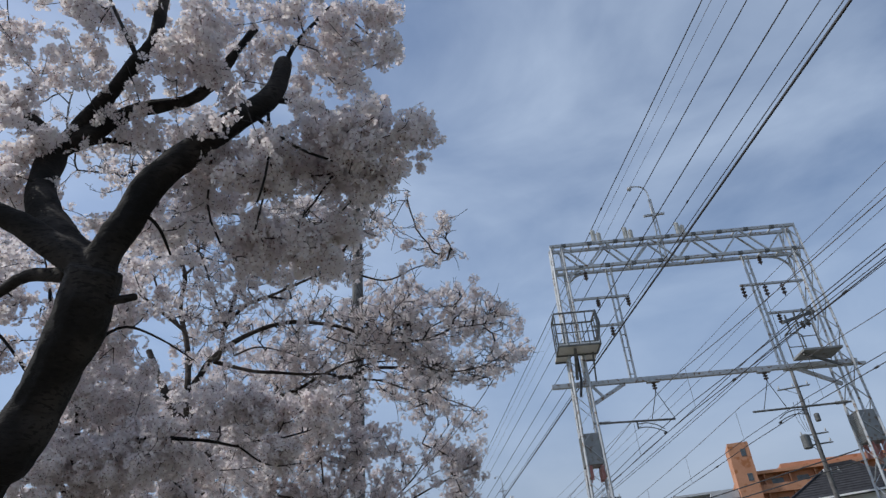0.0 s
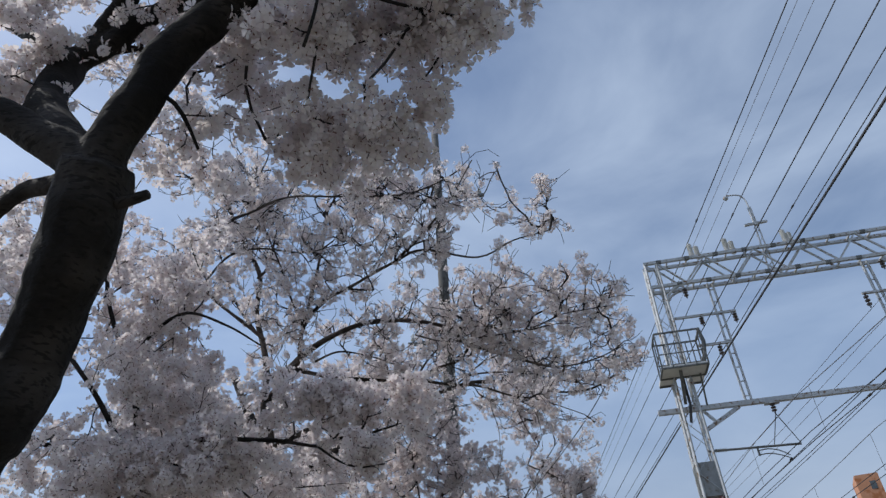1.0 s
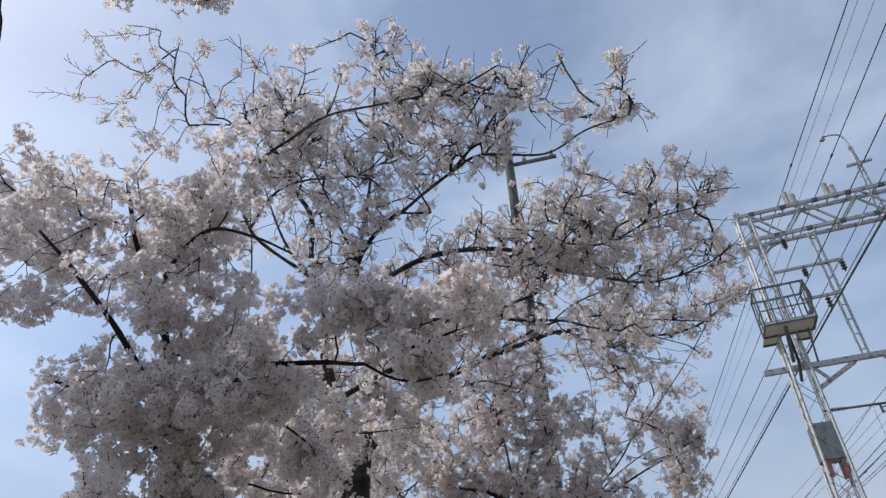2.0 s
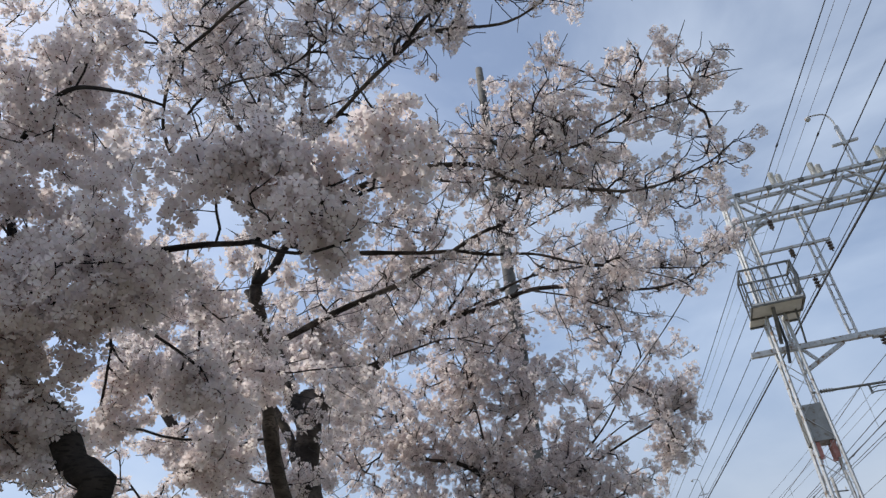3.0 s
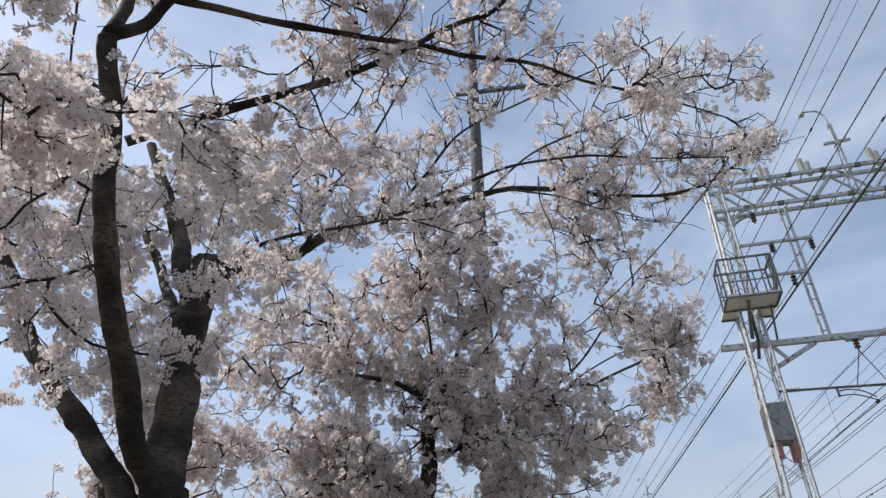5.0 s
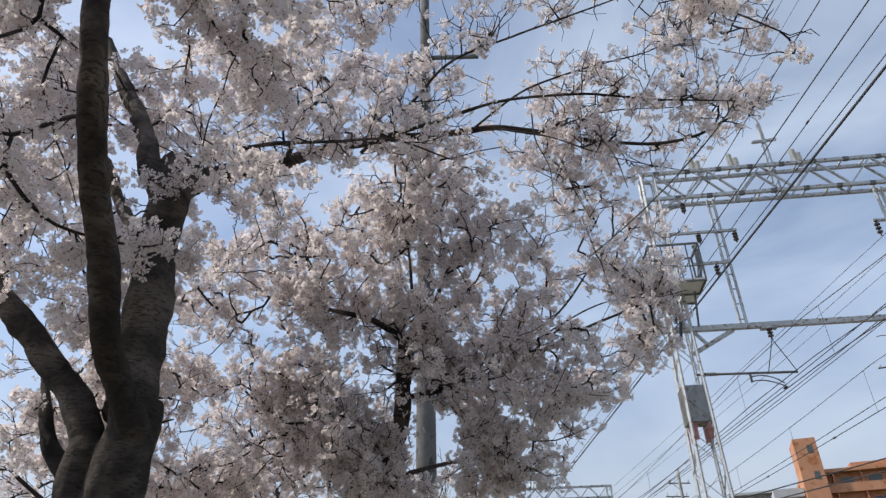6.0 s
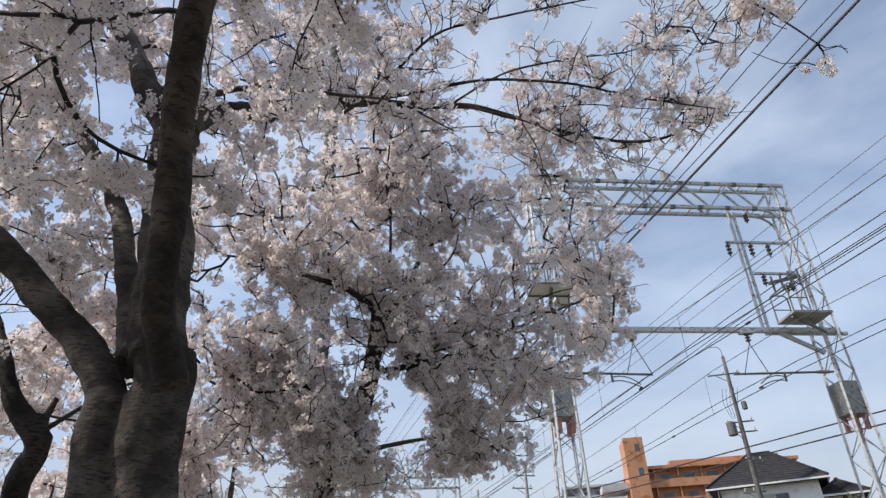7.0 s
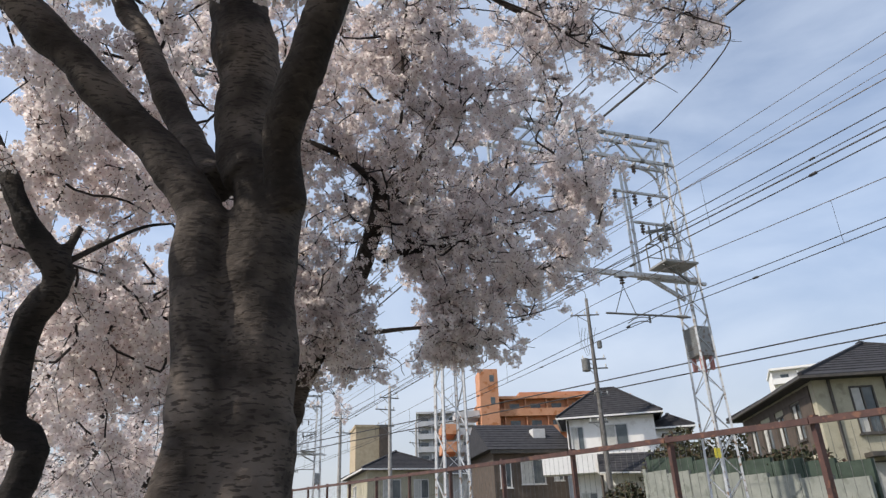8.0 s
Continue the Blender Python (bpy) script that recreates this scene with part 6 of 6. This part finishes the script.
def build_tree_f():
    t = CherryTree("flowering cherry tree beside the path with a crooked dark trunk", 15, "bark_shaded")
    t.limb("trunk", [(-2.30, 3.30, 0.00), (-2.10, 3.30, 0.80), (-1.72, 3.28, 1.60), (-1.05, 3.25, 2.15), (-1.10, 3.22, 2.26), (-1.17, 3.20, 2.39), (-1.27, 3.17, 2.48)], 0.07, 0.042, 2, fuse=True)
    t.limb("limb", [(-1.25, 3.17, 2.47), (-1.30, 3.10, 2.60), (-1.35, 3.05, 2.81), (-1.36, 3.00, 2.98), (-1.43, 2.95, 3.20), (-1.56, 2.90, 3.49), (-1.68, 2.85, 3.89)], 0.022, 0.008, 0.3, fuse=True)
    t.limb("limb", [(-1.25, 3.17, 2.48), (-1.38, 3.12, 2.56), (-1.51, 3.05, 2.68), (-1.62, 2.95, 2.77), (-1.83, 2.85, 2.88)], 0.026, 0.012, 0.3, fuse=True)
    t.limb("limb", [(-1.33, 3.08, 2.71), (-1.12, 3.02, 2.77), (-0.94, 3.00, 2.79), (-0.78, 3.00, 2.77), (-0.61, 3.00, 2.74), (-0.44, 2.99, 2.69), (-0.33, 2.98, 2.71), (-0.22, 2.97, 2.71), (-0.08, 2.96, 2.73)], 0.018, 0.004, 0.1)
    t.limb("limb", [(-0.44, 2.99, 2.69), (-0.32, 2.95, 2.60), (-0.22, 2.93, 2.56), (-0.12, 2.92, 2.56)], 0.006, 0.003, 0)
    t.limb("limb", [(-1.30, 3.10, 2.60), (-1.31, 2.75, 2.85), (-1.43, 2.60, 3.06), (-1.63, 2.50, 3.30)], 0.016, 0.006, 0.2)
    t.limb("limb", [(-1.43, 2.95, 3.20), (-1.24, 2.85, 3.30), (-1.06, 2.80, 3.34), (-0.84, 2.80, 3.24), (-0.66, 2.80, 3.11)], 0.011, 0.004, 0)
    t.finish_trunk(0.007)
    t.crown([((-0.33, 2.95, 2.84), (0.18, 0.14, 0.12), 1.5),
             ((-0.04, 2.95, 2.83), (0.13, 0.13, 0.12), 1.1),
             ((-0.21, 2.95, 2.62), (0.11, 0.11, 0.06), 0.4),
             ((-0.59, 2.90, 2.90), (0.16, 0.17, 0.14), 0.7),
             ((-1.62, 2.70, 3.79), (0.31, 0.22, 0.34), 1.3),
             ((-1.33, 2.60, 2.94), (0.22, 0.22, 0.24), 1.2),
             ((-1.12, 2.90, 3.09), (0.25, 0.28, 0.23), 1.7),
             ((-0.95, 2.95, 2.68), (0.27, 0.22, 0.16), 2.2),
             ((-1.35, 2.90, 2.63), (0.25, 0.28, 0.19), 1.5),
             ((-1.29, 4.10, 2.99), (0.38, 0.22, 0.25), 1.2),
             ((-0.99, 3.10, 2.36), (0.26, 0.22, 0.14), 1.6),
             ((-0.95, 4.30, 2.92), (0.35, 0.22, 0.22), 0.9),
             ((-1.21, 2.80, 3.54), (0.17, 0.22, 0.20), 0.9),
             ((-1.93, 2.60, 3.58), (0.25, 0.33, 0.50), 0.5),
             ((-1.29, 2.90, 2.29), (0.19, 0.28, 0.11), 0.9),
             ((-1.04, 2.70, 3.52), (0.27, 0.22, 0.27), 1.2),
             ((-1.26, 2.90, 2.94), (0.57, 0.28, 0.31), 2.2),
             ((-1.06, 3.70, 3.07), (0.52, 0.22, 0.28), 1.3),
             ((-1.34, 3.45, 3.04), (0.19, 0.14, 0.16), 0.9),
             ((-1.36, 3.65, 2.68), (0.20, 0.15, 0.16), 1.3),
             ((-1.44, 3.80, 2.42), (0.20, 0.17, 0.12), 1.1),
             ((-0.93, 3.50, 2.54), (0.13, 0.13, 0.14), 1.4),
             ((-1.28, 3.70, 3.09), (0.16, 0.13, 0.12), 0.8),
             ((-1.18, 3.90, 2.49), (0.16, 0.17, 0.11), 0.8),
             ((-1.50, 3.80, 3.42), (0.16, 0.13, 0.16), 0.25),
             ((-0.81, 3.90, 3.54), (0.13, 0.11, 0.09), 0.25),
             ((-1.26, 3.00, 3.38), (0.31, 0.22, 0.31), 0.3),
             ((-2.01, 2.90, 3.54), (0.29, 0.22, 0.42), 1.6),
             ((-1.73, 3.10, 2.80), (0.38, 0.22, 0.21), 2.4),
             ((-1.42, 3.00, 3.50), (0.35, 0.22, 0.35), 2.4),
             ((-1.43, 3.30, 3.00), (0.38, 0.22, 0.29), 2),
             ((-1.04, 3.10, 2.56), (0.28, 0.28, 0.18), 1.6),
             ((-1.08, 3.15, 2.38), (0.28, 0.22, 0.14), 2.2),
             ((-1.23, 3.20, 2.28), (0.21, 0.22, 0.10), 1.4),
             ((-1.07, 4.10, 2.96), (0.30, 0.22, 0.19), 0.9),
             # two lumps mostly out of view, added to block sun from this crown
             ((-2.5, 2.7, 3.9), (0.4, 0.5, 0.35), 3.5), ((-2.8, 3.4, 4.4), (0.45, 0.5, 0.35), 3)],
            890, 0.72, gaps=0.03, twig=0.0014, plenty=8200, size=0.037, spurs=0.3, radius=(0.034, 0.064), flower=NEAR_FLOWER)


def build_row_tree(at, seed, height, spread, count):
    """A tree of the row farther along the path."""
    x, y = at
    t = CherryTree("flowering cherry tree farther along the row", seed)
    r = random.Random(seed)
    top = Vector((x + r.uniform(-0.2, 0.2), y + r.uniform(-0.2, 0.2), height * 0.45))
    t.limb("trunk", [(x, y, 0), (x + 0.05, y, height * 0.2), tuple(top)], 0.15, 0.09, 0.8)
    lumps = []
    for k in range(6):
        a = k * math.pi / 3 + r.uniform(-0.4, 0.4)
        d = Vector((math.cos(a), math.sin(a), 0)) * spread
        e = top + d * r.uniform(0.7, 1.0) + Vector((0, 0, height * r.uniform(0.15, 0.45)))
        t.limb("limb", [tuple(top - Vector((0, 0, 0.1))), tuple(top + d * 0.4 + Vector((0, 0, height * 0.15))), tuple(e)], 0.05, 0.012)
        lumps.append((tuple(e - d * 0.15), (spread * 0.5, spread * 0.5, height * 0.14), 1))
        lumps.append((tuple(top + d * 0.5 + Vector((0, 0, height * 0.02))), (spread * 0.4, spread * 0.4, height * 0.16), 0.8))
    t.crown(lumps, count, 0.7, size=0.046, radius=(0.035, 0.065), twig=0.003, length=(0.1, 0.3))


build_tree_a()
build_tree_b()
build_tree_c()
build_tree_e()
build_tree_f()
build_row_tree((-3.6, 9.2), 21, 4.2, 1.5, 420)
build_row_tree((-2.6, 11.5), 22, 4.4, 1.6, 400)
build_row_tree((-3.4, 16.0), 23, 4.6, 1.8, 320)
